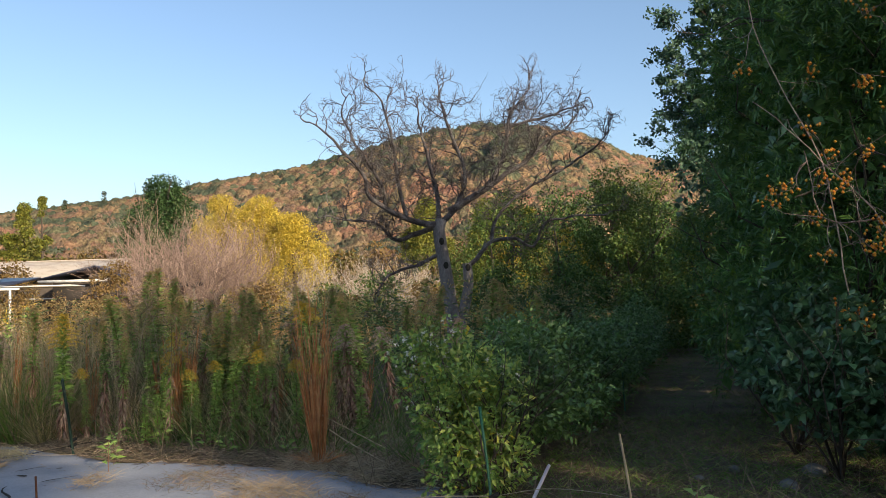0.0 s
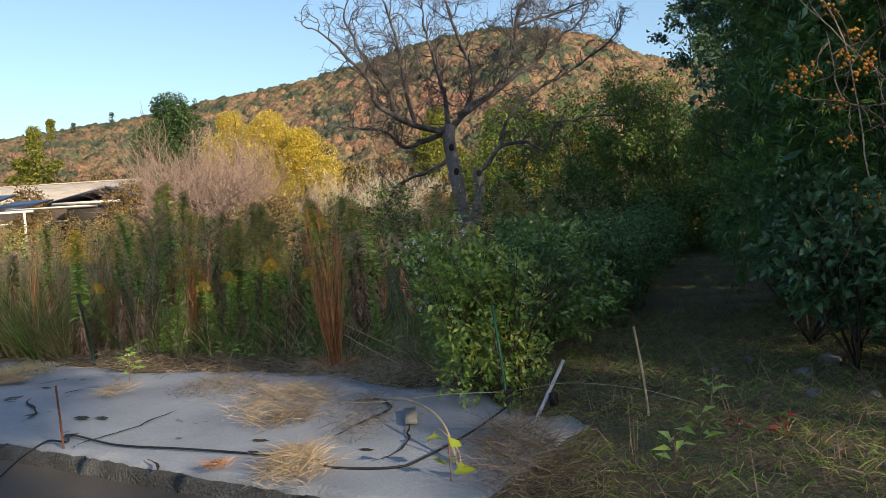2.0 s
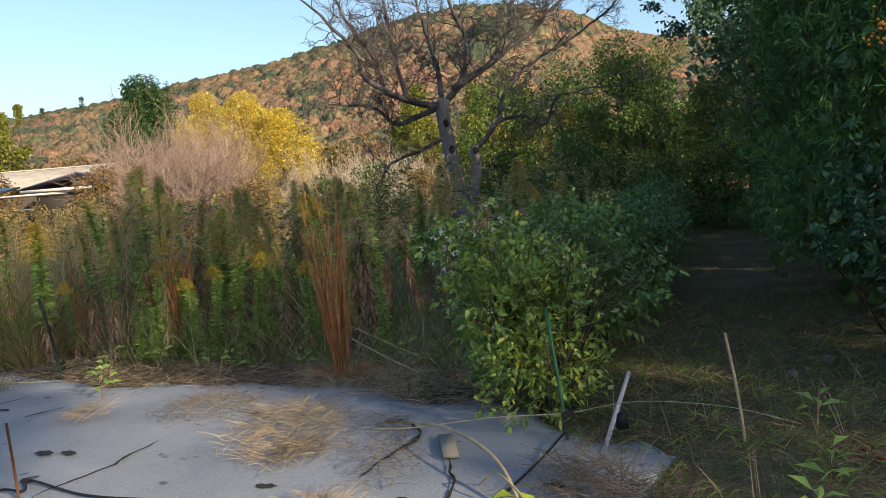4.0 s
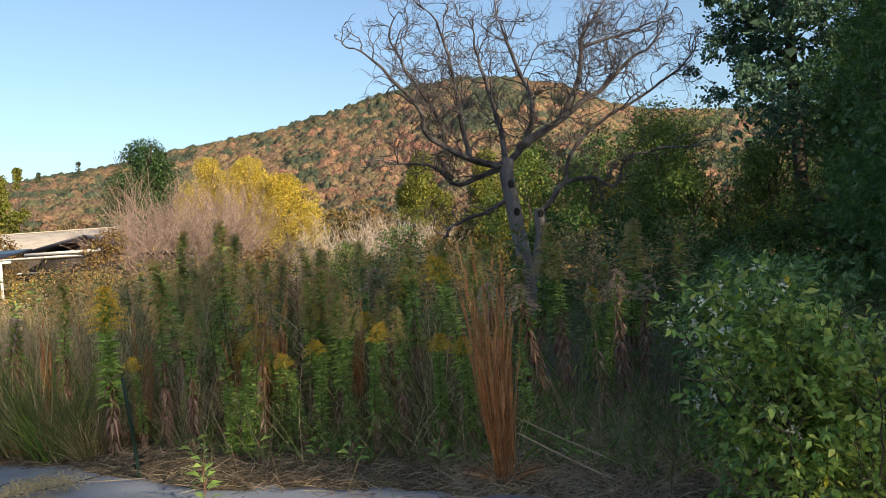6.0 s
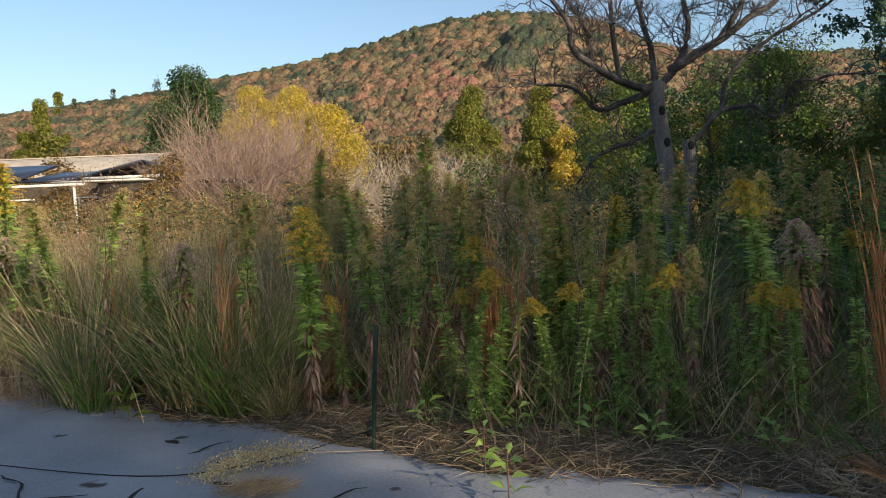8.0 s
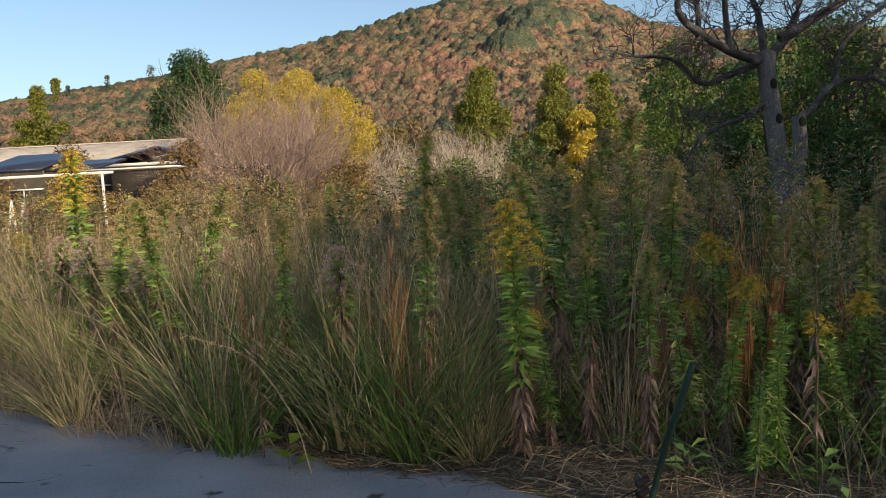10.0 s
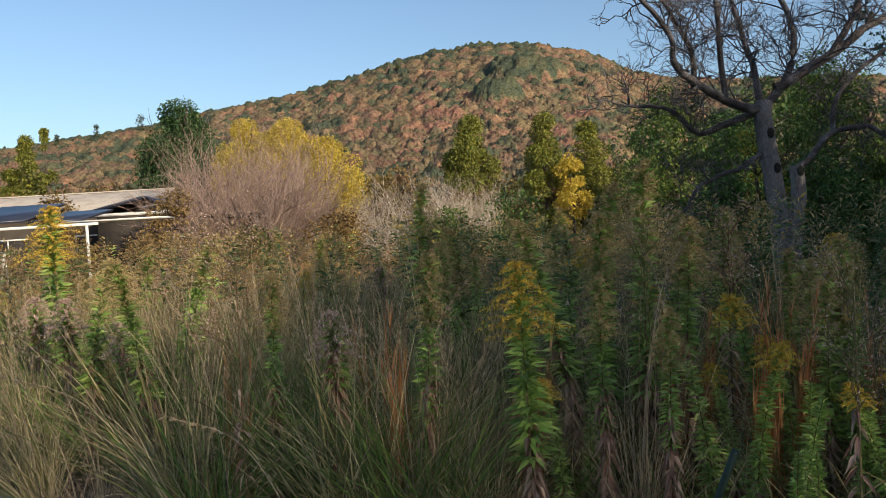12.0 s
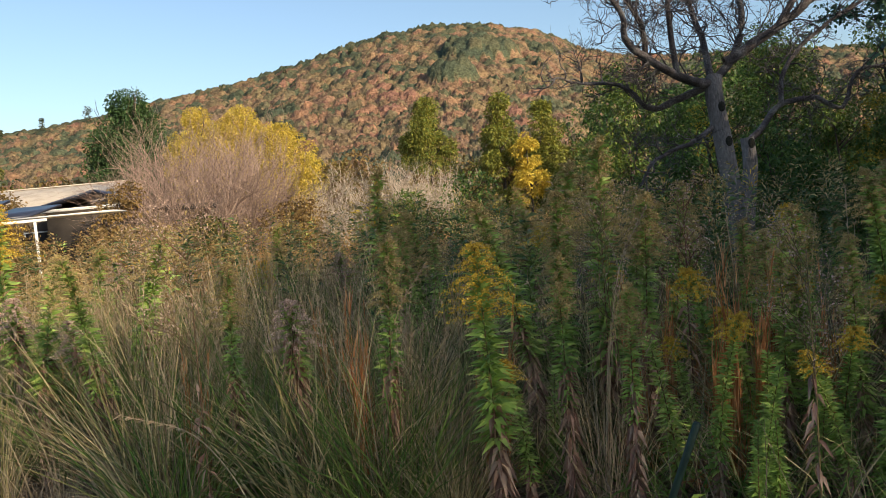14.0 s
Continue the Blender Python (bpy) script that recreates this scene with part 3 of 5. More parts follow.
    limb([c, (2.95, y, 3.85), (3.2, y + 0.1, 4.6), (2.95, y + 0.2, 5.5), (2.8, y + 0.2, 6.2)], 0.076, 0.026, 0.90, 17)
    limb([(2.75, y, 3.7), (3.3, y - 0.1, 4.0), (4.0, y - 0.3, 4.4), (4.7, y - 0.4, 4.8), (5.3, y - 0.5, 5.3)], 0.093, 0.030, 0.90, 19)
    limb([(3.6, y - 0.2, 4.2), (4.05, y - 0.2, 4.9), (4.2, y - 0.2, 5.7), (4.5, y - 0.3, 6.2)], 0.060, 0.026, 0.85, 17)
    limb([(4.2, y - 0.3, 5.6), (4.9, y - 0.3, 5.85), (5.5, y - 0.4, 6.1)], 0.038, 0.019, 0.76, 11)
    limb([(3.14, y + 0.2, 2.42), (3.4, y + 0.2, 2.62), (3.72, y + 0.1, 2.98), (4.3, y, 3.08), (4.75, y - 0.1, 2.9), (5.05, y - 0.1, 3.45), (5.7, y - 0.2, 3.62), (6.5, y - 0.2, 3.75)], 0.06, 0.018, 0.6, 14)
    limb([(3.72, y + 0.1, 2.98), (3.85, y + 0.2, 3.5), (4.3, y + 0.25, 4.0), (5.0, y + 0.2, 4.4)], 0.045, 0.03, 0.57, 8)
    limb([(5.0, y + 0.2, 4.4), (5.6, y + 0.2, 4.7), (6.3, y + 0.1, 5.1), (6.7, y, 5.4)], 0.034, 0.015, 0.57, 11)
    limb([(2.55, y, 2.75), (2.05, y - 0.2, 2.5), (1.35, y - 0.3, 2.2), (1.15, y - 0.3, 1.7)], 0.05, 0.018, 0.5, 9, 0.8)


bare_tree()


# ---- weeds of the field ----
def goldenrod(name, seed, h, plume, plume_mat, label, dry=0.35, lean=0.06, wide=1.0):
    """A tall single-stemmed weed: a dense column of narrow leaves, withered ones hanging below, a feathery arching plume on top."""
    r = np.random.default_rng(seed)
    p = thing(name, label, "weed", group="tall weeds")
    bend = r.normal(size=2) * lean * h
    zs = np.linspace(0, h, 9)
    line = np.stack([bend[0] * (zs / h) ** 2, bend[1] * (zs / h) ** 2, zs], -1)
    part("stem", tube(Geo(), line, np.linspace(0.007, 0.003, 9), 4, False), M_gold_stem, p)

    def axis(z):
        return np.stack([np.interp(z, zs, line[:, 0]), np.interp(z, zs, line[:, 1]), z], -1)
    n = int(620 * (1 - dry * 0.7) * h / 1.7)
    z = np.sort(r.uniform(dry * 0.8, 0.97, n)) * h
    th = np.arange(n) * 2.4 + r.normal(size=n) * 0.4
    zf = (z / h - dry * 0.8) / (0.97 - dry * 0.8)
    size = (0.16 - 0.07 * zf) * r.uniform(0.7, 1.2, n) * wide
    way = np.stack([np.cos(th), np.sin(th), 0.25 + 0.5 * zf + r.normal(size=n) * 0.12], -1)
    part("foliage", leaves(Geo(), axis(z), way, size, size * 0.2 + 0.004, 0.3, 0.12, r, True), M_gold_leaf, p)
    n = int(50 + 150 * dry)
    z = np.sort(r.uniform(0.05, dry + 0.08, n)) * h
    th = r.uniform(0, 6.3, n)
    size = r.uniform(0.07, 0.14, n)
    way = np.stack([np.cos(th), np.sin(th), -0.5 - 0.9 * r.random(n)], -1)
    part("withered_foliage", leaves(Geo(), axis(z), way, size, size * 0.3, 0.55, 0.35, r), M_gold_dry, p)
    if plume:
        g = Geo()
        nb = int(46 * plume)
        for k in range(nb):
            t = k / nb
            z0 = min(h * (1 - 0.23 * plume * (1 - t)), h)
            th = k * 2.4 + r.normal() * 0.3
            ln = (0.21 * (1 - t) ** 0.7 + 0.03) * r.uniform(0.75, 1.25) * wide
            q = np.linspace(0.08, 1, 22)
            a = axis(np.array([z0]))[0]
            arc = a + np.stack([np.cos(th) * ln * q, np.sin(th) * ln * q, ln * (0.85 * q - 0.75 * q * q)], -1)
            pts = np.repeat(arc, 4, 0) + r.normal(size=(88, 3)) * 0.007 + np.array([0, 0, 0.006])
            specks(g, pts, r.uniform(0.009, 0.017, 88), r)
        part("plume", g, plume_mat, p)
    return p


GOLD = [goldenrod("goldenrod", 1, 1.75, 1.25, M_plume_y, "green goldenrod weed with a bright yellow flower plume", 0.38, 0.05, 1.15),
        goldenrod("goldenrod", 2, 1.95, 1.5, M_plume_g, "tall green goldenrod weed with a faded olive plume", 0.35),
        goldenrod("goldenrod", 3, 1.55, 0.7, M_plume_y, "green goldenrod weed with a small yellow plume", 0.22, 0.05, 0.9),
        goldenrod("goldenrod", 4, 1.8, 1.2, M_plume_g, "slim goldenrod weed over a withered brown stem", 0.5, 0.04, 0.8),
        goldenrod("goldenrod", 5, 1.2, 0.0, M_plume_g, "young leafy green goldenrod weed without flowers", 0.1),
        goldenrod("goldenrod", 6, 1.85, 1.0, M_plume_g, "slender goldenrod weed with withered lower leaves", 0.5, 0.1),
        goldenrod("goldenrod", 7, 1.5, 1.1, M_plume_p, "dry brown goldenrod weed with a grey seed plume", 0.8, 0.1)]


def seed_weed(seed, h):
    """A dry branching weed with a cloud of pale seed heads."""
    r = np.random.default_rng(seed)
    p = thing("seed_weed", "dry branching weed with a cloud of pinkish seed heads", "weed", group="dry seed weeds")
    g, tips = Geo(), []
    tube(g, [(0, 0, 0), (0.01, 0.01, h * 0.5), (0.03, 0, h * 0.95)], [0.007, 0.005, 0.002], 4, False)
    for k in range(20):
        z = h * r.uniform(0.5, 0.95)
        th = r.uniform(0, 6.3)
        branch_out(g, (0.02 * z / h, 0, z), (math.cos(th), math.sin(th), 1.0), h * 0.16, 0.0028, 1, r, tips, 0.4, 0.1, (4, 7), 3, 0.6)
    part("stem", g, M_gold_stem, p)
    t = np.repeat(np.array(tips), 4, 0)
    part("seed_head", specks(Geo(), t + r.normal(size=t.shape) * 0.018, r.uniform(0.009, 0.017, len(t)), r), M_plume_p, p)
    n = 26
    z = r.uniform(0.1, 0.55, n) * h
    th = r.uniform(0, 6.3, n)
    part("withered_foliage", leaves(Geo(), np.stack([0 * z, 0 * z, z], -1), np.stack([np.cos(th), np.sin(th), -0.7 + 0 * z], -1), 0.1, 0.022, 0.4, 0.2, r), M_gold_dry, p)
    return p


SEED = [seed_weed(31, 1.7), seed_weed(32, 1.45)]


def tuft(name, seed, n, length, spread, mat, label, bend=0.7, width=0.009, group="grass tufts", lean=(0, 0)):
    r = np.random.default_rng(seed)
    th = r.uniform(0, 6.3, n)
    rad = spread * 0.35 * np.sqrt(r.random(n))
    base = np.stack([np.cos(th) * rad, np.sin(th) * rad, 0 * th], -1)
    tilt = r.uniform(0.03, 0.75, n) ** 1.3
    way = np.stack([np.cos(th) * tilt + lean[0], np.sin(th) * tilt + lean[1], 1 + 0 * th], -1) + r.normal(size=(n, 3)) * [0.12, 0.12, 0]
    g = blades(Geo(), base, way, length * r.uniform(0.45, 1.15, n), width * r.uniform(0.5, 1.3, n), bend * r.uniform(0.1, 1.7, n), 4, r)
    c = thing(name, label, "grass", group=group)
    part("foliage", g, mat, c)
    culms, heads = Geo(), Geo()
    for k in range(7):
        a, q = r.uniform(0, 6.3), r.uniform(0.05, 0.4)
        hh = length * r.uniform(0.8, 1.12)
        out = np.array([math.cos(a), math.sin(a), 0]) * q * hh
        line = smooth_line([(0.1 * out[0], 0.1 * out[1], 0), (0.4 * out[0], 0.4 * out[1], hh * 0.55), (out[0], out[1], hh)], 5)
        tube(culms, line, np.linspace(0.003, 0.0016, len(line)), 3, False)
        top = np.repeat(line[-4:], 6, 0)
        leaves(heads, top, unit(line[-1] - line[-3]) + r.normal(size=top.shape) * 0.3, r.uniform(0.03, 0.06, len(top)), 0.006, 0.2, 0.2, r, True)
    part("culm_mass", culms, M_straw, c, "thin pale culms")
    part("seed_head", heads, M_straw, c, "thin pale seed heads")
    return c


TUFT = [tuft("grass_tuft", 41, 170, 1.4, 0.6, M_grass_mix, "tall arching tuft of half-dry green and yellow grass", 0.62, 0.0115),
        tuft("grass_tuft", 42, 130, 1.15, 0.6, M_straw, "arching tuft of pale dry field grass", 1.0, 0.0065),
        tuft("grass_tuft", 43, 120, 1.3, 0.5, M_grass_green, "tall tuft of green field grass", 0.65, 0.012),
        tuft("grass_tuft", 44, 80, 1.35, 0.4, M_straw, "upright tuft of dry straw-coloured grass", 0.3, 0.0065)]


def russet(seed, n, h, spread, label):
    """An upright sheaf of russet broom grass: leaning culms wrapped in blades, with feathery pointed tops."""
    r = np.random.default_rng(seed)
    c = thing("broom_grass", label, "grass", group="russet broom grass")
    stalk, tips = Geo(), Geo()
    for k in range(n):
        th, q = r.uniform(0, 6.3), math.sqrt(r.random())
        foot = np.array([math.cos(th) * q * spread * 0.2, math.sin(th) * q * spread * 0.2, 0])
        lean = np.array([math.cos(th) * q * 0.11, math.sin(th) * q * 0.11, 1.0]) + r.normal(size=3) * [0.03, 0.03, 0]
        hh = h * r.uniform(0.55, 1.0) * (1.05 - 0.12 * q)
        m = 13
        t = r.uniform(0, 0.5, m) ** 1.2
        base = foot + lean * (t * hh)[:, None] + r.normal(size=(m, 3)) * [0.008, 0.008, 0]
        ln = np.minimum(hh * r.uniform(0.3, 0.65, m), hh * (1.02 - t))
        blades(stalk, base, lean + r.normal(size=(m, 3)) * [0.035, 0.035, 0], ln, 0.008 * r.uniform(0.5, 1.2, m), r.uniform(0.0, 0.18, m), 3, r)
        t = r.uniform(0.62, 0.97, 10)
        base = foot + lean * (t * hh)[:, None]
        blades(tips, base, lean + r.normal(size=(10, 3)) * [0.07, 0.07, 0], hh * 0.12, 0.008, 0.15, 3, r)
    part("stalk_mass", stalk, M_orange_grass, c)
    part("feathery_tips", tips, M_orange_grass, c, "feathery pale tips")
    m = 90
    th = r.uniform(0, 6.3, m)
    base = np.stack([np.cos(th) * spread * 0.25, np.sin(th) * spread * 0.25, 0 * th], -1)
    part("basal_foliage", blades(Geo(), base, np.stack([np.cos(th), np.sin(th), 1.2 + 0 * th], -1), 0.3, 0.007, 1.2, 4, r), M_orange_grass, c)
    return c


BROOM = [russet(61, 22, 1.85, 0.32, "tall upright sheaf of russet broom grass at the field edge"),
         russet(62, 9, 1.3, 0.32, "thin sheaf of russet broom grass among weeds")]
BROOM[0].location = (0.5, 7.05, 0)

field_rng = np.random.default_rng(99)


def spin(x, y, scale=1.0, tilt=5):
    r = field_rng
    m = pose(x, y, float(land(np.array(x), np.array(y))), r.normal() * tilt, r.normal() * tilt, r.uniform(0, 360))
    return m @ Matrix.Diagonal((scale, scale, scale, 1))


def put(ob, x, y, scale=1.0, tilt=5):
    c = copy_thing(ob, spin(x, y, 1.0, tilt))
    c.scale = (scale, scale, scale)
    return c


for k, (x, y, s) in enumerate(((-1.55, 9.9, 0.95), (-1.15, 10.2, 0.85), (-0.2, 9.4, 0.8), (-4.7, 10.3, 0.85), (-6.2, 12.1, 0.9), (-1.5, 9.25, 1.05), (-1.38, 9.2, 1.15), (-0.9, 9.6, 1.0), (-0.62, 9.4, 1.05), (-3.62, 9.55, 1.1), (-2.75, 9.75, 1.0), (-3.7, 10.6, 1.0), (0.9, 9.4, 0.8))):
    put(BROOM[1], x, y, s, 3)
BROOM[1].location = (-1.75, 9.7, 0)
for ob, x, y, s, rz in ((GOLD[0], -2.84, 9.1, 0.92, 40), (GOLD[1], -1.9, 9.9, 1.12, 10), (GOLD[2], -1.28, 9.1, 0.7, 200), (GOLD[3], -2.38, 9.25, 0.84, 70), (GOLD[4], -1.65, 8.5, 0.54, 30), (GOLD[5], -2.35, 10.0, 1.0, 90),
                        (GOLD[6], -3.95, 9.75, 0.9, 0), (SEED[0], -4.5, 9.5, 1.07, 0), (SEED[1], -1.18, 10.2, 1.25, 0),
                        (TUFT[0], -4.0, 9.75, 1.0, 0), (TUFT[1], -4.9, 10.2, 1.0, 0), (TUFT[2], -3.35, 9.5, 0.85, 0), (TUFT[3], -2.2, 9.25, 1.0, 0)):
    ob.location, ob.rotation_euler, ob.scale = (x, y, 0), (0, 0, radians(rz)), (s, s, s)

# a front row of goldenrods along the slab edge
for k, (x, y, v, sc) in enumerate(((-3.25, 13.9, 1, 1.2), (-5.45, 12.1, 5, 1.05), (-6.8, 13.2, 0, 1.3), (-1.71, 9.4, 4, 0.8), (-1.53, 9.5, 2, 0.58), (0.03, 11.2, 0, 0.9), (0.6, 11.7, 1, 0.75), (-2.06, 9.2, 3, 0.72), (-2.05, 10.4, 1, 0.95), (-1.62, 10.1, 3, 1.0), (-1.5, 8.72, 4, 0.5), (-0.85, 9.3, 2, 0.85),
                                   (-0.35, 8.55, 2, 0.72), (-0.1, 8.6, 3, 0.7), (0.19, 8.3, 2, 0.66), (0.42, 8.15, 2, 0.62), (-1.45, 8.95, 4, 0.7), (-0.65, 9.2, 1, 0.75), (-1.0, 8.8, 2, 0.58), (-0.85, 8.75, 4, 0.75), (-1.6, 9.15, 2, 0.7), (-1.35, 9.4, 2, 0.85),
                                   (-5.5, 11.2, 6, 0.85), (-6.2, 11.7, 6, 0.95), (-6.7, 12.2, 6, 0.95),
                                   (-3.4, 9.7, 3, 0.95), (0.95, 8.3, 4, 0.7), (-4.35, 10.4, 3, 0.9), (-5.3, 10.9, 5, 0.95), (-5.9, 11.2, 5, 0.95))):
    put(GOLD[v], x - 0.03, y - 0.18, sc, 3)
for x, y, v, sc in ((-1.0, 9.3, 1, 0.8), (-0.6, 8.5, 4, 0.7), (-1.3, 9.0, 4, 0.7), (-0.2, 8.3, 4, 0.6), (0.25, 8.5, 4, 0.7), (-1.15, 8.75, 4, 0.62)):
    put(GOLD[v], x, y, sc, 3)
# goldenrods the camera passes nearest
count = 0
while count < 78:
    x, y = field_rng.uniform(-9, 5.5), field_rng.uniform(7.6, 16)
    e = behind_edge(x, y)
    front = 0.75 if x < -1.2 else 1.1
    if x > hedge_x(y) - 1.0 or e < front or e > 6.5 or (x > 0.9 and e < 2.4):
        continue
    if field_rng.random() > (0.14 if x < -3.2 else 1.0):
        continue
    w = (0.08, 0.28, 0.10, 0.17, 0.14, 0.15, 0.08) if e > 1.4 else (0.06, 0.1, 0.28, 0.08, 0.36, 0.06, 0.06)
    s = field_rng.uniform(0.72, 1.08) * (1.0 if e > 1.8 else 0.74)
    put(GOLD[field_rng.choice(7, p=w)], x, y, s, 4)
    count += 1
count = 0
while count < 20:
    x, y = field_rng.uniform(-10, 3.5), field_rng.uniform(8, 17)
    e = behind_edge(x, y)
    if x > hedge_x(y) - 1.2 or e < 0.9 or e > 6:
        continue
    put(SEED[field_rng.integers(2)], x, y, field_rng.uniform(0.75, 1.05), 5)
    count += 1
count = 0
while count < 290:
    x, y = field_rng.uniform(-11, 4), field_rng.uniform(7, 16)
    e = behind_edge(x, y)
    if x > min(hedge_x(y) - 0.9, 0.3) or e < 0.5 or e > 5 or (x > -2.4 and field_rng.random() > 0.22) or (x > -2.9 and e < 1.7):
        continue
    k = field_rng.choice(4, p=(0.5, 0.14, 0.26, 0.1))
    put(TUFT[k], x, y, field_rng.uniform(0.6, 1.12) * (0.7 if e < 0.7 else 1), 6)
    count += 1


for x, v, sc in ((-7.2, 1, 0.9), (-6.8, 3, 0.8), (-6.5, 1, 0.9), (-6.2, 0, 0.7), (-5.95, 1, 0.7), (-5.6, 3, 0.6), (-5.2, 1, 0.55)):
    put(TUFT[v], x, float(np.interp(x, BACK[:, 0], BACK[:, 1])) + field_rng.uniform(0.05, 0.4), sc, 6)


for x, y, v, sc in ((-3.5, 9.35, 2, 0.95), (-3.75, 9.6, 0, 0.95), (-4.7, 9.7, 2, 0.9), (-4.9, 9.95, 0, 1.0), (-3.3, 9.75, 2, 1.0)):
    put(TUFT[v], x, y, sc, 4)


def scatter(name, n, region, mat, length, width, bend, label, seed, up=(0.5, 1.2), category="grass", seg=3):
    """Uncounted blades over a stretch of ground: one object."""
    r = np.random.default_rng(seed)
    pts = region(r, n)
    z = land(pts[:, 0], pts[:, 1])
    th = r.uniform(0, 6.3, len(pts))
    way = np.stack([np.cos(th), np.sin(th), r.uniform(*up, len(pts))], -1)
    base = np.column_stack([pts, np.zeros(len(pts))])
    g = blades(Geo(), base, way, length * r.uniform(0.5, 1.2, len(pts)), width * r.uniform(0.6, 1.3, len(pts)), bend * r.uniform(0.4, 1.4, len(pts)), seg, r)
    g.v[0][:, 2] += np.repeat(z + 0.002, 2 * (seg + 1))
    return tagged(part(name, g, mat), label, category, kind="stuff")


def pick(test, x0, x1, y0, y1):
    def region(r, n):
        out = np.zeros((0, 2))
        while len(out) < n:
            p = np.column_stack([r.uniform(x0, x1, n * 2), r.uniform(y0, y1, n * 2)])
            out = np.vstack([out, p[test(p[:, 0], p[:, 1])]])
        return out[:n]
    return region


deep_near = pick(lambda x, y: (behind_edge(x, y) > 0.9) & (x < hedge_x(y) - 0.5) & (behind_edge(x, y) < 3.4), -14, 4, 5, 20)
field_near = pick(lambda x, y: (behind_edge(x, y) > 0.02) & (x < hedge_x(y) - 0.5) & (behind_edge(x, y) < 3.2), -14, 4, 5, 20)
edge_zone = pick(lambda x, y: (behind_edge(x, y) > -0.12 - 0.25 * np.sin(x * 3.1) ** 2) & (x < hedge_x(y) - 0.3) & (behind_edge(x, y) < 1.7), -12, 2.2, 4.8, 17)
field_far = pick(lambda x, y: (behind_edge(x, y) > 2.4) & (x < hedge_x(y) - 0.7), -22, 9, 8, 27)
scatter("dry_litter", 11000, edge_zone, M_straw_dark, 0.26, 0.007, 1.2, "matted dry straw along the field edge", 71, (0.1, 0.8))
scatter("flat_litter", 15000, edge_zone, M_straw_dark, 0.16, 0.006, 0.5, "flattened pale straw matted along the slab edge", 70, (0.0, 0.5))
scatter("dead_grass", 9000, edge_zone, M_straw, 0.24, 0.006, 1.1, "pale dead grass along the field edge", 72, (0.1, 0.9))
scatter("bleached_stalks", 600, deep_near, M_straw, 1.0, 0.005, 0.3, "bleached dry grass stalks between the weeds", 69, (1.6, 6))
scatter("undergrowth_grass", 7000, deep_near, M_grass_green, 0.5, 0.011, 0.8, "half-dry undergrowth between the weeds", 73, (0.8, 2.2))
scatter("olive_grass", 1500, pick(lambda x, y: (behind_edge(x, y) > 1.2) & (x > -3.4) & (x < 0.6) & (behind_edge(x, y) < 2.2), -3.4, 0.6, 7, 13), M_grass_mix, 0.8, 0.007, 0.6, "half-dry olive grass between the goldenrods", 77, (1.1, 3.2))
scatter("pale_litter", 10500, pick(lambda x, y: (x > 0.1) & (x < hedge_x(y) - 0.4) & (behind_edge(x, y) > 0), 0.1, 3.2, 6.1, 9.6), M_straw, 0.28, 0.007, 1.0, "pale dead grass beside the broom grass clump", 78, (0.2, 1.0))
scatter("old_stalks", 900, field_near, M_straw_dark, 0.9, 0.006, 0.35, "brown dead stalks between the weeds", 74, (1.5, 5))
# Darker green than field_grass: the deep shade here is in the colour.
scatter("dark_field_grass", 3500, pick(lambda x, y: (behind_edge(x, y) > 2.4) & (x < hedge_x(y) - 0.7) & (x > -3), -3, 9, 8, 27), M_grass_green, 1.0, 0.012, 0.6, "tall green grass in the shaded field", 76, (1.2, 3))
scatter("field_grass", 9000, pick(lambda x, y: (behind_edge(x, y) > 1.6) & (x < -2.5), -16, -2.5, 9, 24), M_grass_mix, 1.35, 0.012, 0.6, "tall half-dry grass farther into the field", 75, (1.2, 3))


def far_weeds(name, n, seed, region, leaf_m, plume_m, h0, h1, label):
    """Tall weeds too many to count: leafy stems in one part, plumes in another."""
    r = np.random.default_rng(seed)
    p = thing(name, label, "weeds", kind="stuff")
    pts = region(r, n)
    h = r.uniform(h0, h1, n)
    a, b = Geo(), Geo()
    per = 44
    z = r.uniform(0.2, 1, (n, per)) * h[:, None]
    th = r.uniform(0, 6.3, (n, per))
    base = np.stack([np.repeat(pts[:, 0:1], per, 1), np.repeat(pts[:, 1:2], per, 1), z], -1).reshape(-1, 3)
    way = np.stack([np.cos(th), np.sin(th), 0.5 + 0 * th], -1).reshape(-1, 3)
    leaves(a, base, way, r.uniform(0.12, 0.2, n * per), 0.034, 0.3, 0.1, r, True)
    q = np.repeat(np.column_stack([pts, h]), 20, 0)
    off = r.normal(size=q.shape) * [0.05, 0.05, 0.1] - [0, 0, 0.1]
    leaves(b, q + off, np.column_stack([off[:, :2] * 12, np.full(len(q), 0.7)]), r.uniform(0.06, 0.12, len(q)), 0.02, 0.25, 0.1, r, True)
    part("leaf_mass", a, leaf_m, p)
    part("plume_mass", b, plume_m, p)


M_far_weed = leaf_mat("far_weed_leaf", [(0.035, 0.07, 0.026), (0.06, 0.105, 0.034), (0.095, 0.125, 0.045), (0.14, 0.12, 0.06)], 0.6, 0.3, 0, gain=1.4)
far_weeds("weed_field", 560, 81, field_far, M_far_weed, M_plume_g, 1.35, 2.05, "dense field of tall green weeds with faded plumes")
far_weeds("yellow_weeds", 60, 82, field_far, M_gold_leaf, M_plume_y, 1.3, 2.0, "scattered weeds with yellow plumes in the field")
sunny = pick(lambda x, y: (behind_edge(x, y) > 3.5) & (x < -5.5 + (y - 14) * 0.05), -30, -3, 13, 34)
scatter("golden_grass", 21000, sunny, M_golden_field, 1.45, 0.018, 0.6, "sunlit golden dry grass before the houses", 83, (1.0, 2.5), seg=2)
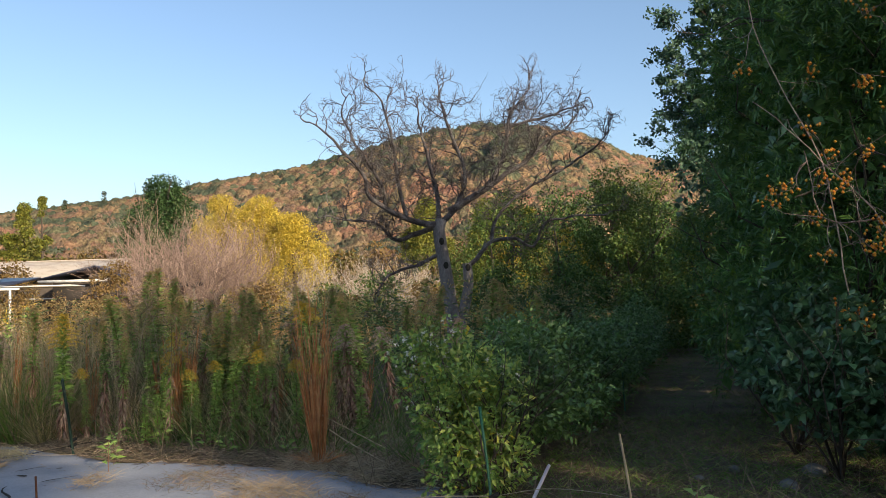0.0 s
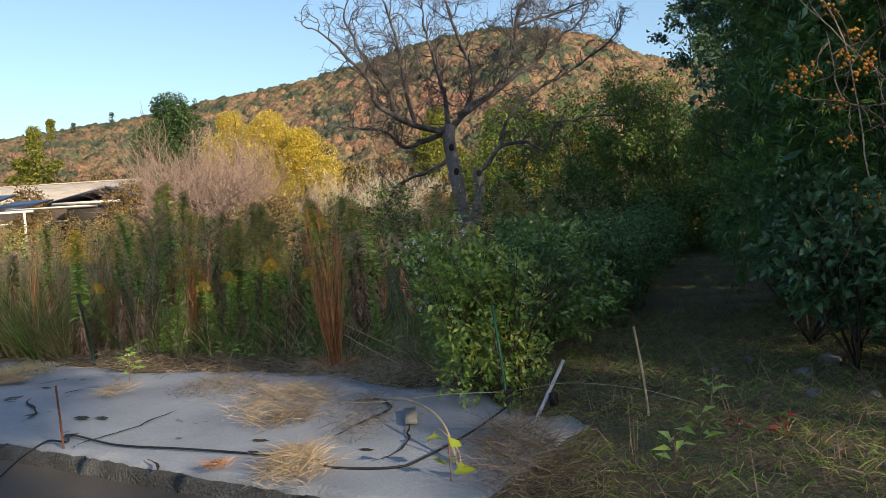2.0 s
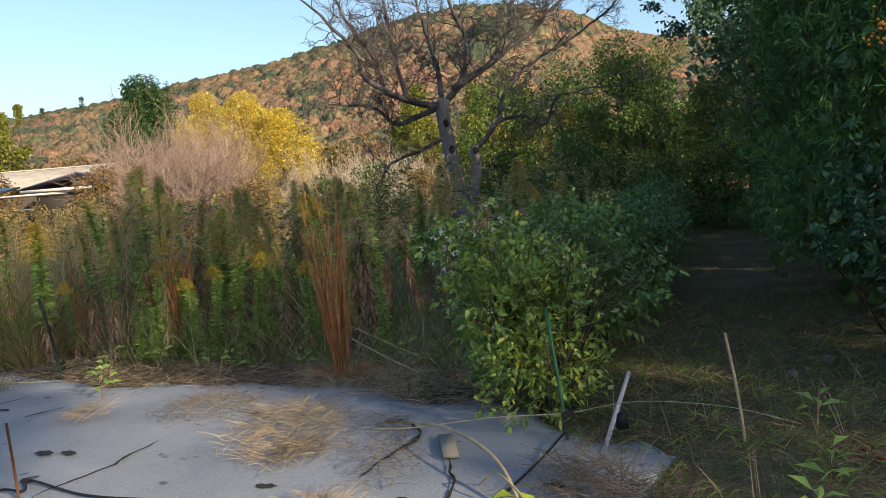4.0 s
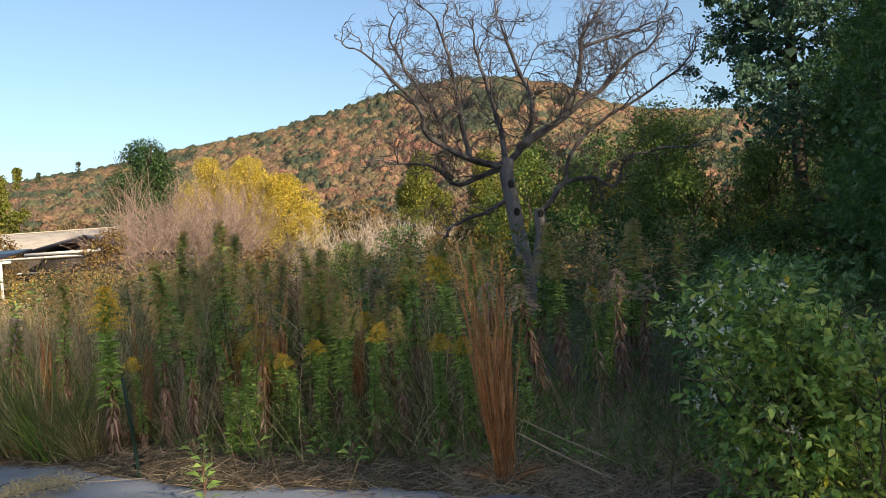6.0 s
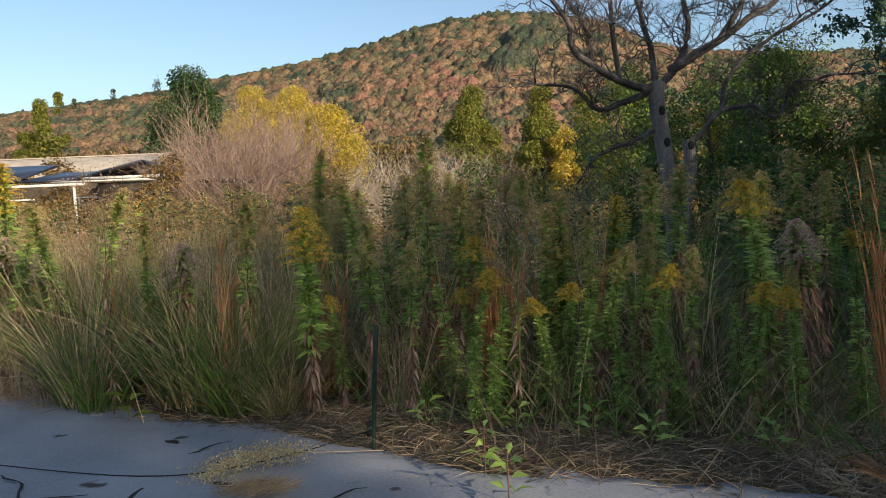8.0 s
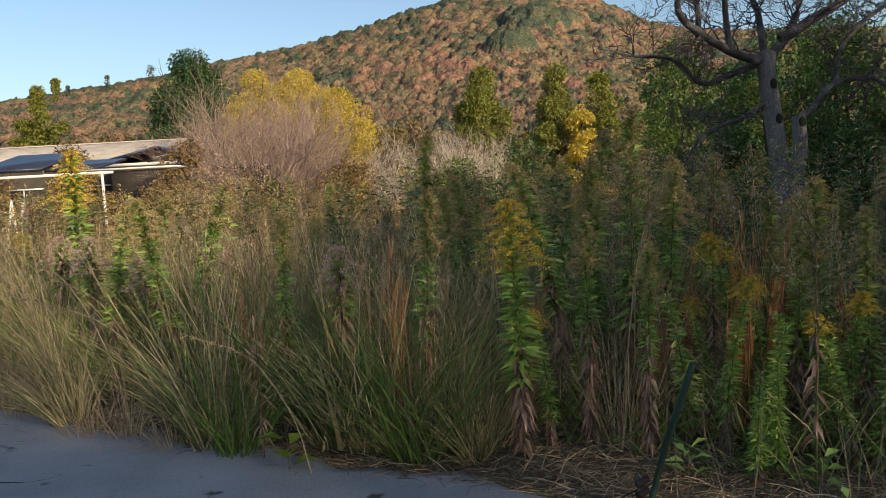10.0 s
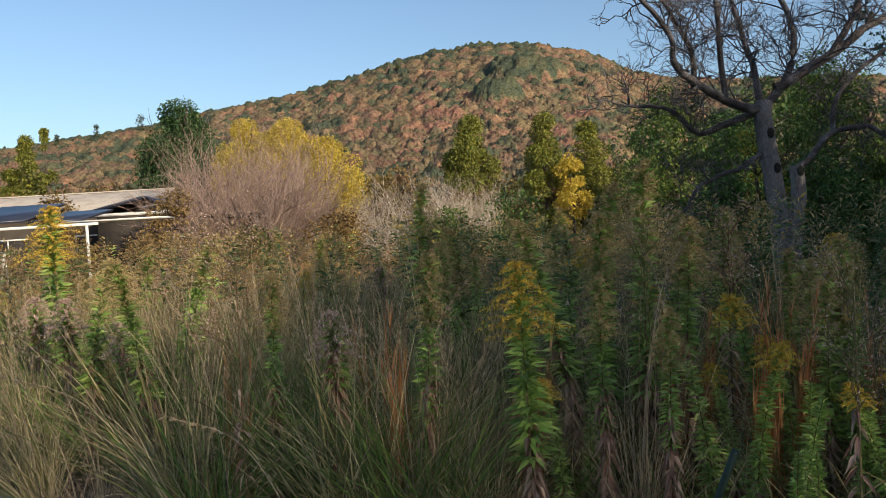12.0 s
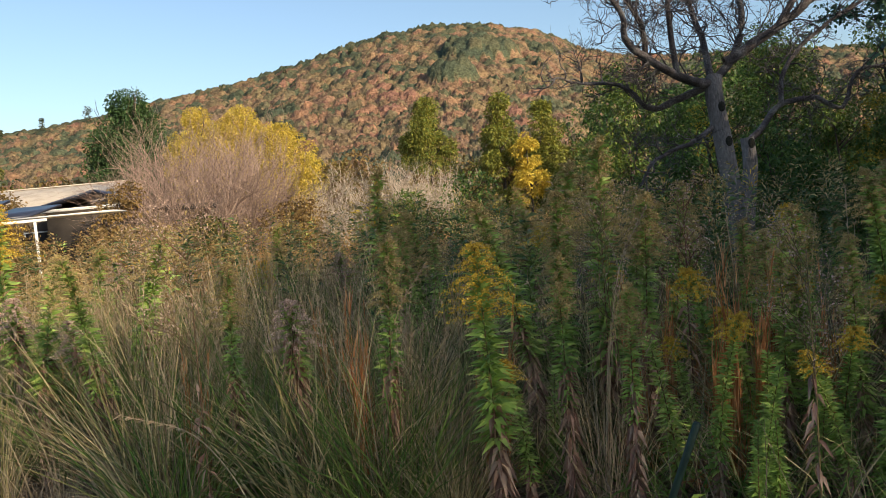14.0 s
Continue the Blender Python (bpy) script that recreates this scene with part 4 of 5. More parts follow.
tall_sunny = pick(lambda x, y: (x < -5.5) & (x > -0.62 * y), -18, -5, 17, 27)
M_tan_weed = leaf_mat("tan_weed", [(0.24, 0.15, 0.07), (0.34, 0.21, 0.09), (0.20, 0.17, 0.06), (0.40, 0.26, 0.12)], 0.7, 0.3)
far_weeds("golden_weeds", 260, 85, tall_sunny, M_tan_weed, M_tan_weed, 1.3, 2.1, "sunlit tan and gold weeds before the houses")
open_field = pick(lambda x, y: (y > 25) & (np.abs(x + 4) < 36), -40, 30, 25, 75)
scatter("meadow_grass", 11000, open_field, M_golden_field, 1.3, 0.07, 0.5, "dry tan meadow grass in the distance", 84, (1.0, 2.5), seg=2)


# ---- leafy bushes and trees ----
def crown_points(r, blobs, n, shell=0.55):
    """Points in the outer shell of several overlapping lumps, with gaps between lumps."""
    blobs = np.asarray(blobs, float)
    vol = blobs[:, 3] * blobs[:, 4]
    k = r.choice(len(blobs), n, p=vol / vol.sum())
    d = unit(r.normal(size=(n, 3)))
    rad = (shell + (1 - shell) * r.random(n) ** 0.6)[:, None]
    b = blobs[k]
    return b[:, :3] + d * rad * np.stack([b[:, 3], b[:, 3], b[:, 4]], -1), d, k


def lumps(r, n, c, rx, rz, size, flat=0.8):
    out = []
    for _ in range(n):
        d = unit(r.normal(size=3))
        q = r.random() ** 0.4
        s = size * r.uniform(0.6, 1.25)
        out.append((c[0] + d[0] * rx * q, c[1] + d[1] * rx * q, c[2] + d[2] * rz * q, s, s * flat))
    return out


def shoots(geo, at, d, r, n_leaf, ln, lf, w, up=0.4, droop=0.1, flat=False):
    """Leafy shoots: a short axis with leaves set round it."""
    m = len(at)
    axis = unit(d + r.normal(size=(m, 3)) * 0.45 + np.array([0, 0, up]))
    t = np.tile(np.linspace(0.1, 1, n_leaf), m)
    A = np.repeat(axis, n_leaf, 0)
    base = np.repeat(at, n_leaf, 0) + A * (t * ln)[:, None]
    way = unit(A * 0.7 + unit(np.cross(A, r.normal(size=A.shape))) * 0.9)
    return leaves(geo, base, way, lf * r.uniform(0.7, 1.2, len(t)), w * r.uniform(0.8, 1.2, len(t)), droop, 0.12, r, flat)


def flowering_bush():
    r = np.random.default_rng(5)
    b = thing("flowering_bush", "leafy green bush with small white flowers by a green stake", "bush")
    wood, tips = Geo(), []
    for k in range(16):
        th = r.uniform(0, 6.3)
        branch_out(wood, (2.05 + 0.15 * math.cos(th), 5.35 + 0.15 * math.sin(th), 0), (math.cos(th) * 0.35, math.sin(th) * 0.35, 1), 0.75, 0.012, 2, r, tips, 0.3, 0.1, (2, 4), 4, 0.7)
    part("stem_mass", wood, M_bark_dark, b)
    blobs = lumps(r, 26, (1.92, 5.5, 0.68), 0.34, 0.58, 0.27) + [(1.55, 5.5, 1.1, 0.2, 0.2), (1.35, 5.5, 1.2, 0.13, 0.12), (1.7, 5.5, 1.3, 0.2, 0.16), (1.85, 5.1, 0.3, 0.28, 0.3), (2.1, 5.2, 0.45, 0.26, 0.35), (1.75, 5.05, 0.75, 0.25, 0.3)]
    p, d, _ = crown_points(r, blobs, 1500, 0.5)
    p[:, 2] = np.maximum(p[:, 2], 0.06)
    part("leaf_mass", shoots(Geo(), p, d, r, 6, 0.13, 0.065, 0.03), M_bush_leaf, b, "glossy light green leaves")
    p, d, _ = crown_points(r, blobs, 60, 0.8)
    part("yellow_foliage", shoots(Geo(), p, d, r, 2, 0.06, 0.065, 0.03), M_bush_yellow, b, "yellowed leaves")
    p, d, _ = crown_points(r, blobs[-6:-3] * 3 + blobs[:12], 190, 1.0)
    p = np.repeat(p, 6, 0) + r.normal(size=(1140, 3)) * 0.012
    part("flower_mass", specks(Geo(), p, 0.026, r), M_flower_white, b, "small white flowers")


def hedge_bush(x, y, h, w, seed, leaf, n):
    r = np.random.default_rng(seed)
    b = thing("hedge_bush", "dense dark green tea bush in a row along the path", "bush", group="hedge along the path")
    wood, tips = Geo(), []
    for k in range(7):
        th = r.uniform(0, 6.3)
        branch_out(wood, (x, y, 0), (math.cos(th) * 0.5, math.sin(th) * 0.5, 1), h * 0.6, 0.016, 1, r, tips, 0.3, 0.1, (2, 4), 4, 0.6)
    part("stem_mass", wood, M_bark_dark, b)
    blobs = lumps(r, 22, (x, y, h * 0.5), w, h * 0.38, 0.34)
    p, d, _ = crown_points(r, blobs, n, 0.55)
    p[:, 2] = np.maximum(p[:, 2], 0.05)
    part("leaf_mass", shoots(Geo(), p, d, r, 6, 0.13, 0.07, 0.032, flat=leaf is M_hedge_leaf), leaf, b)


flowering_bush()
for k in range(12):
    y = 6.5 + k * 1.15
    hedge_bush(hedge_x(y) - 0.05 - 0.12 * math.sin(k * 2.1), y, 1.3 + 0.12 * math.sin(k * 1.7), 0.5, 300 + k, M_hedge_leaf, 1000 if k < 5 else 600)


def podocarp(name, x, y, h, w, seed, n, label, low=0.25):
    """An evergreen with long narrow leaves in tufts down to the ground."""
    r = np.random.default_rng(seed)
    t = thing(name, label, "tree", group="evergreen row by the path")
    wood, tips = Geo(), []
    line = np.array([(x + r.normal() * 0.05 * k, y + r.normal() * 0.05 * k, h * 0.95 * k / 6) for k in range(7)])
    tube(wood, line, np.linspace(0.16, 0.03, 7), 8, False)
    for k in range(26):
        z = h * r.uniform(0.08, 0.9)
        th = r.uniform(0, 6.3)
        branch_out(wood, (x, y, z), (math.cos(th), math.sin(th), 0.35), w * (1.05 - 0.6 * z / h), 0.03, 1, r, tips, 0.3, 0.08, (2, 4), 4, 0.5)
    part("trunk", wood, M_bark_dark, t)
    blobs = []
    for k in range(90):
        z = h * (0.04 + 0.96 * r.random())
        rr = w * (1.0 - 0.7 * (z / h) ** 2.2) * r.uniform(0.45, 0.95)
        th = r.uniform(0, 6.3)
        blobs.append((x + rr * math.cos(th), y + rr * math.sin(th), z, 0.5 * r.uniform(0.6, 1.2), 0.5 * r.uniform(0.6, 1.2)))
    p, d, _ = crown_points(r, blobs, n, 0.45)
    p[:, 2] = np.maximum(p[:, 2], 0.12)
    part("leaf_mass", shoots(Geo(), p, d, r, 9, 0.14, 0.13, 0.018, 0.5, 0.05, True), M_podo_leaf, t)
    # Oversized specks fill the crown's core, added to block light through it.
    q = r.random(3000)
    zz = h * (0.03 + 0.94 * q)
    rr = w * (1.0 - 0.7 * q ** 2.2) * 0.68 * np.sqrt(r.random(3000))
    th = r.uniform(0, 6.3, 3000)
    inner = np.stack([x + rr * np.cos(th), y + rr * np.sin(th), zz], -1)
    part("inner_foliage", specks(Geo(), inner, r.uniform(0.18, 0.3, 3000), r), M_hedge_leaf, t)
    p, d, _ = crown_points(r, blobs, n // 14, 0.95)
    part("young_foliage", shoots(Geo(), p, d, r, 10, 0.1, 0.1, 0.015, 1.2, 0.0, True), M_young_leaf, t, "pale young shoots")


DARK_TREE = "dense dark green narrow-leaved evergreen beside the grass path"
podocarp("evergreen_tree", 6.6, 7.2, 7.5, 1.8, 401, 6500, DARK_TREE)
podocarp("evergreen_tree", 7.5, 10.0, 8.0, 1.9, 402, 5500, DARK_TREE)
podocarp("evergreen_tree", 9.2, 13.2, 7.6, 2.0, 403, 3200, DARK_TREE)
podocarp("evergreen_tree", 11.0, 17.0, 7.0, 2.2, 404, 2600, DARK_TREE)
podocarp("evergreen_tree", 13.0, 21.0, 6.5, 2.2, 405, 2200, DARK_TREE)
# Added out of view as the row's continuation, to shade the foreground.
podocarp("evergreen_tree", 8.6, 4.4, 8.2, 2.4, 406, 3500, DARK_TREE)
# Three more added behind the row, to block sun from the path.
podocarp("evergreen_tree", 12.2, 13.8, 7.5, 2.1, 407, 2000, DARK_TREE)
podocarp("evergreen_tree", 10.4, 9.0, 7.5, 2.0, 408, 2000, DARK_TREE)
podocarp("evergreen_tree", 14.6, 17.4, 7.0, 2.1, 409, 2000, DARK_TREE)


def round_shrub(x, y, h, w, seed, n):
    r = np.random.default_rng(seed)
    b = thing("round_leaf_shrub", "shrub with broad round blue-green leaves under the evergreen", "shrub", group="broad-leaved shrubs")
    wood, tips = Geo(), []
    for k in range(9):
        th = r.uniform(0, 6.3)
        branch_out(wood, (x, y, 0), (math.cos(th) * 0.6, math.sin(th) * 0.6, 1), h * 0.6, 0.014, 1, r, tips, 0.3, 0.1, (2, 4), 4, 0.6)
    part("stem_mass", wood, M_bark_dark, b)
    p, d, _ = crown_points(r, lumps(r, 14, (x, y, h * 0.55), w * 0.6, h * 0.35, 0.35), n, 0.7)
    p[:, 2] = np.maximum(p[:, 2], 0.1)
    part("leaf_mass", shoots(Geo(), p, d, r, 6, 0.05, 0.1, 0.062, 0.6, 0.1), M_round_leaf, b)


round_shrub(4.95, 5.2, 1.7, 0.75, 421, 420)
round_shrub(5.5, 4.5, 1.4, 0.8, 422, 420)
round_shrub(5.2, 6.4, 1.9, 0.7, 423, 300)


def cedar_bough_tree(x, y, h, reach, low, seed, n):
    r = np.random.default_rng(seed)
    t = thing("cedar_tree", "tall blue-green cedar with ragged hanging sprays", "tree", group="tall cedars")
    wood, tips = Geo(), []
    tube(wood, [(x, y, -0.1), (x, y, h * 0.5), (x - 0.1, y, h)], [0.26, 0.16, 0.03], 8, False)
    for k in range(n):
        z = low + (h - low) * r.random()
        th = r.uniform(0, 6.3)
        branch_out(wood, (x, y, z), (math.cos(th), math.sin(th), 0.2), reach * (1.05 - 0.65 * (z - low) / (h - low)) * r.uniform(0.7, 1.1), 0.03, 2, r, tips, 0.3, -0.02, (3, 5), 3, 0.42)
    part("trunk", wood, M_bark_dark, t)
    q = np.repeat(np.array(tips), 16, 0)
    q = q + r.normal(size=q.shape) * [0.12, 0.12, 0.09]
    zz = low + (h - low) * r.random(1500)
    th = r.uniform(0, 6.3, 1500)
    rr = reach * 0.7 * (1.05 - 0.7 * (zz - low) / (h - low)) * np.sqrt(r.random(1500))
    part("inner_foliage", specks(Geo(), np.stack([x + rr * np.cos(th), y + rr * np.sin(th), zz], -1), 0.4, r), M_cedar, t)
    part("needle_mass", specks(Geo(), q, r.uniform(0.1, 0.18, len(q)), r), M_cedar, t)


cedar_bough_tree(13.2, 24.6, 15.0, 2.7, 4.0, 431, 60)
cedar_bough_tree(16.2, 23.0, 14.0, 2.6, 2.5, 432, 50)


def berry_vine():
    r = np.random.default_rng(441)
    v = thing("berry_vine", "bare climbing vine with clusters of orange berries", "vine")
    wood, tips = Geo(), []
    for pts in (((5.6, 5.6, 0.4), (5.3, 5.5, 1.6), (5.15, 5.5, 2.8), (4.75, 5.6, 3.9), (4.7, 5.7, 4.9)), ((6.1, 5.4, 0.6), (5.7, 5.35, 2.0), (5.1, 5.4, 2.7), (4.6, 5.5, 3.3)),
                ((6.2, 5.4, 1.6), (5.8, 5.3, 2.6), (5.9, 5.3, 3.6), (5.6, 5.4, 4.7)), ((5.5, 5.4, 2.2), (5.0, 5.35, 2.3), (4.9, 5.4, 2.9)), ((6.4, 5.3, 3.0), (5.9, 5.3, 4.0), (6.0, 5.3, 4.8))):
        line = smooth_line(pts, 6)
        line = line + np.cumsum(r.normal(size=line.shape) * 0.012, 0)
        tube(wood, line, np.linspace(0.008, 0.004, len(line)), 5, False)
        for k in range(12):
            i = r.integers(2, len(line))
            branch_out(wood, line[i], r.normal(size=3) + [-0.3, -0.5, 0.1], 0.4, 0.005, 1, r, tips, 0.6, 0.05, (2, 4), 3, 0.6)
    part("stem_mass", wood, M_twig_pink, v, "bare twisting brown stems")
    tips = np.array(tips)
    sel = tips[r.choice(len(tips), 42, replace=False)]
    for c in sel:
        g = Geo()
        pts = c + r.normal(size=(14, 3)) * 0.045
        for q in pts:
            s = 0.017
            g.add([(q[0] - s, q[1], q[2]), (q[0], q[1] - s, q[2]), (q[0] + s, q[1], q[2]), (q[0], q[1] + s, q[2]), (q[0], q[1], q[2] + s), (q[0], q[1], q[2] - s)],
                  [[0, 1, 4], [1, 2, 4], [2, 3, 4], [3, 0, 4], [1, 0, 5], [2, 1, 5], [3, 2, 5], [0, 3, 5]])
        part("berry_bunch", g, M_berry, v, "orange berries")


berry_vine()

# path between hedge and evergreens
path_zone = pick(lambda x, y: (x > hedge_x(y) + 0.25) & (x < hedge_x(y) + 4.2) & (us(x, y)[1] > 0.3), 1.6, 16, 2.2, 24)
near_path = pick(lambda x, y: (x > np.maximum(hedge_x(y) + 0.1, 1.9)) & (x < hedge_x(y) + 4) & (us(x, y)[1] > 0.05) & (y < 9), 1.7, 7.5, 0.8, 9)
scatter("path_grass", 9000, path_zone, M_grass_green, 0.13, 0.006, 1.0, "short trodden grass on the path", 91, (0.3, 1.5))
scatter("verge_grass", 9000, near_path, M_grass_green, 0.15, 0.006, 0.9, "green and yellow grass on the verge", 92, (0.3, 1.5))
scatter("verge_straw", 9500, near_path, M_straw_dark, 0.15, 0.006, 1.0, "dead brown grass on the verge", 93, (0.1, 1.2))
scatter("verge_stalks", 700, near_path, M_straw_dark, 0.36, 0.006, 0.25, "thin brown dead stalks standing on the verge", 94, (1.5, 5))


# ---- trees behind the field ----
def leafy_tree(name, x, y, h, w, seed, n, mat, label, leaf=0.16, trunk_mat=None, base=0.25, group="", n_lump=26, cone=0.0, lump=0.32, size=1.0):
    r = np.random.default_rng(seed)
    z0 = float(land(np.array(float(x)), np.array(float(y))))
    t = thing(name, label, "tree", group=group)
    wood, tips = Geo(), []
    k = max(0.05, h * 0.018)
    tube(wood, [(x, y, z0 - 0.2), (x + 0.1, y, z0 + h * 0.35), (x - 0.1, y, z0 + h * 0.85)], [k, k * 0.7, k * 0.2], 7, False)
    for i in range(12):
        z = h * r.uniform(base, 0.8)
        th = r.uniform(0, 6.3)
        branch_out(wood, (x, y, z0 + z), (math.cos(th), math.sin(th), 0.7), w * 0.55, k * 0.3, 1, r, tips, 0.3, 0.1, (2, 4), 4, 0.6)
    part("trunk", wood, trunk_mat or M_bark_dark, t)
    blobs = []
    for i in range(n_lump):
        q = r.random()
        z = h * (base * 0.6 + (1 - base * 0.6 - 0.04) * q)
        reach = (1 - q) * cone + (1 - cone) * math.sqrt(max(0.05, 1 - (2 * q - 0.85) ** 2 * 0.8))
        rr = w * reach * r.uniform(0.2, 0.85)
        th = r.uniform(0, 6.3)
        s = w * lump * r.uniform(0.6, 1.25) * (1 - 0.5 * cone * q)
        blobs.append((x + rr * math.cos(th), y + rr * math.sin(th), z0 + z, s, s * 0.8))
    p, d, _ = crown_points(r, blobs, n, 0.45)
    p[:, 2] = np.maximum(p[:, 2], z0 + 0.2)
    part("crown", leaves(Geo(), p, d + r.normal(size=d.shape) * 0.8 + [0, 0, -0.1], leaf * r.uniform(0.7, 1.3, n), leaf * 0.6 * size, 0.2, 0.15, r, True), mat, t)


def twiggy(name, x, y, h, w, seed, n, mat, label, thin=0.012):
    """A leafless shrub: a broom of fine rising twigs."""
    r = np.random.default_rng(seed)
    t = thing(name, label, "shrub", group="leafless shrubs")
    limbs, tips = [Geo() for _ in range(9)], []
    for k in range(n):
        th, q = r.uniform(0, 6.3), r.random() ** 0.5
        d = (math.cos(th) * q * w / h * 2.3, math.sin(th) * q * w / h * 2.3, 1.05 - 0.35 * q)
        branch_out(limbs[int(th / 0.7)], (x + math.cos(th) * q * w * 0.3, y + math.sin(th) * q * w * 0.3, 0), d, h * 0.5 * r.uniform(0.7, 1.1), thin * 3, 3, r, tips, 0.35, 0.1, (3, 5), 3, 0.6)
    for g in limbs:
        if g.n:
            part("limb", g, mat, t)


WOOD = "dark green broad-leaved tree at the wood edge"
r0 = np.random.default_rng(500)
for k, (x, y, h, w) in enumerate(((5.2, 27.5, 5.0, 1.9), (7.4, 26.5, 5.6, 2.1), (9.6, 27.0, 6.2, 2.2), (10.2, 28.4, 6.0, 2.0), (14.5, 28.5, 6.6, 2.5), (6.4, 30.5, 6.2, 2.3), (12.6, 31.5, 7.0, 2.4), (17.5, 30.0, 7.0, 2.6),
                                  (9.0, 23.2, 3.6, 1.6), (6.8, 22.6, 3.0, 1.5), (4.7, 23.5, 2.5, 1.3), (11.2, 22.8, 4.2, 1.7), (20.5, 33, 8, 3), (16.5, 25, 6.2, 2.2), (24, 30, 8, 3), (21, 26, 7.5, 2.8))):
    leafy_tree("wood_tree", x, y, h, w, 510 + k, 6500, M_wood_leaf, WOOD, 0.105, base=0.12, group="wood edge", n_lump=30)
leafy_tree("yellow_shrub", 13.2, 27.3, 4.1, 0.9, 540, 1500, M_yellow_leaf, "bright yellow autumn shrub at the end of the path", 0.12, base=0.3, n_lump=14)
leafy_tree("yellow_shrub", 8.4, 29.0, 5.4, 1.1, 541, 1500, M_yellow_leaf, "yellowing small tree in the wood edge", 0.13, base=0.4, n_lump=14)
leafy_tree("wood_tree", 0.9, 31.0, 2.8, 1.6, 542, 2600, M_wood_leaf, "low dark green bush behind the field", 0.12, base=0.1)
leafy_tree("wood_tree", -1.2, 33.0, 2.6, 1.5, 543, 2600, M_wood_leaf, "low dark green bush behind the field", 0.12, base=0.1)

# Bushes added to close off sunlit ground at the path's end.
for k, (x, y, h) in enumerate(((10.0, 20.0, 2.3), (11.6, 19.4, 2.6), (9.0, 20.8, 2.2), (12.9, 18.6, 2.5))):
    leafy_tree("wood_tree", x, y, h, 1.3, 544 + k, 3600, M_wood_leaf, "low dark green bush at the end of the path", 0.1, base=0.05, n_lump=24)

# tall trees added out of view across the road, to shade the field
for k in range(11):
    q = -10 + 5.2 * k
    leafy_tree("shade_tree", 18.6 + 0.78 * q, -23.4 + 0.62 * q, 18.4 + 0.7 * math.sin(k * 2.3), 4.2, 580 + k, 7000, M_wood_leaf, "tall dark tree added out of view to shade the field", 0.42, base=0.1, group="wood across the road", n_lump=34, lump=0.3)

# distance: conifers, autumn trees, shrubs
leafy_tree("conifer", 5.9, 83, 13.2, 3.9, 551, 16000, M_conifer_gold, "olive conifer with sunlit golden sprays", 0.27, base=0.06, group="conifers behind the field", n_lump=50, cone=0.45, lump=0.34)
leafy_tree("conifer", 10.6, 71, 11.2, 2.9, 552, 12000, M_conifer_gold, "olive conifer with sunlit golden sprays", 0.25, base=0.06, group="conifers behind the field", n_lump=44, cone=0.45, lump=0.36)
leafy_tree("conifer", 15.2, 74, 10.6, 2.9, 553, 12000, M_conifer_gold, "olive conifer with sunlit golden sprays", 0.25, base=0.06, group="conifers behind the field", n_lump=44, cone=0.4, lump=0.36)
leafy_tree("yellow_tree", 12.4, 69, 7.6, 1.7, 554, 3500, M_yellow_leaf, "small bright yellow autumn tree between conifers", 0.26, base=0.1)
leafy_tree("wood_tree", 18.5, 66, 9.0, 3.2, 555, 6000, M_wood_leaf, "dark broad-leaved tree behind the field", 0.36, base=0.08)
leafy_tree("wood_tree", 23.5, 62, 9.4, 3.6, 556, 6000, M_wood_leaf, "dark broad-leaved tree behind the field", 0.36, base=0.08)
leafy_tree("conifer", -26.4, 100, 18.0, 7.8, 557, 46000, M_ever_leaf, "large dark green evergreen above the houses", 0.34, base=0.02, n_lump=90, cone=0.35, lump=0.36)
for k, (x, y, h, w, n) in enumerate(((-17.6, 92, 14.6, 5.0, 34000), (-13.0, 90, 14.0, 5.0, 34000), (-9.0, 88, 12.0, 4.4, 26000))):
    leafy_tree("yellow_tree", x, y, h, w, 557 + 30 * k, n, M_yellow_leaf, "big rounded tree in bright yellow autumn leaf", 0.23, base=0.06, group="yellow trees", n_lump=80, lump=0.3)
for k, (x, y, h, w) in enumerate(((-60.3, 138, 20.0, 4.4), (-56.9, 137, 21.5, 2.4), (-63, 139, 16.5, 4.2))):
    leafy_tree("conifer", x, y, h, w, 560 + k, 10000, M_conifer_gold, "tall yellow-green cypress in the distance", 0.42, base=0.05, group="distant cypresses", n_lump=44, cone=0.7, lump=0.33)
twiggy("leafless_shrub", -10.2, 47.5, 8.2, 4.2, 571, 190, M_twig_pink, "large leafless shrub of pinkish brown twigs", 0.017)
twiggy("leafless_shrub", -2.4, 56, 5.8, 4.6, 572, 80, M_twig_pale, "leafless pale grey shrub behind the field", 0.018)
twiggy("leafless_shrub", 1.8, 58, 5.6, 4.0, 573, 70, M_twig_pale, "leafless pale grey shrub behind the field", 0.018)
for k in range(46):
    x, y = r0.uniform(-62, 40), r0.uniform(78, 132)
    if y < 105 and -30 < x < -4:
        y += 28
    h = r0.uniform(5.5, 9.0) * (1 + (y - 80) / 200)
    leafy_tree("autumn_tree", x, y, h, h * 0.48, 600 + k, 1300, M_far_mix, "autumn-coloured tree at the foot of the hill", 0.55, base=0.08, group="trees at the hill foot", n_lump=16, lump=0.42)


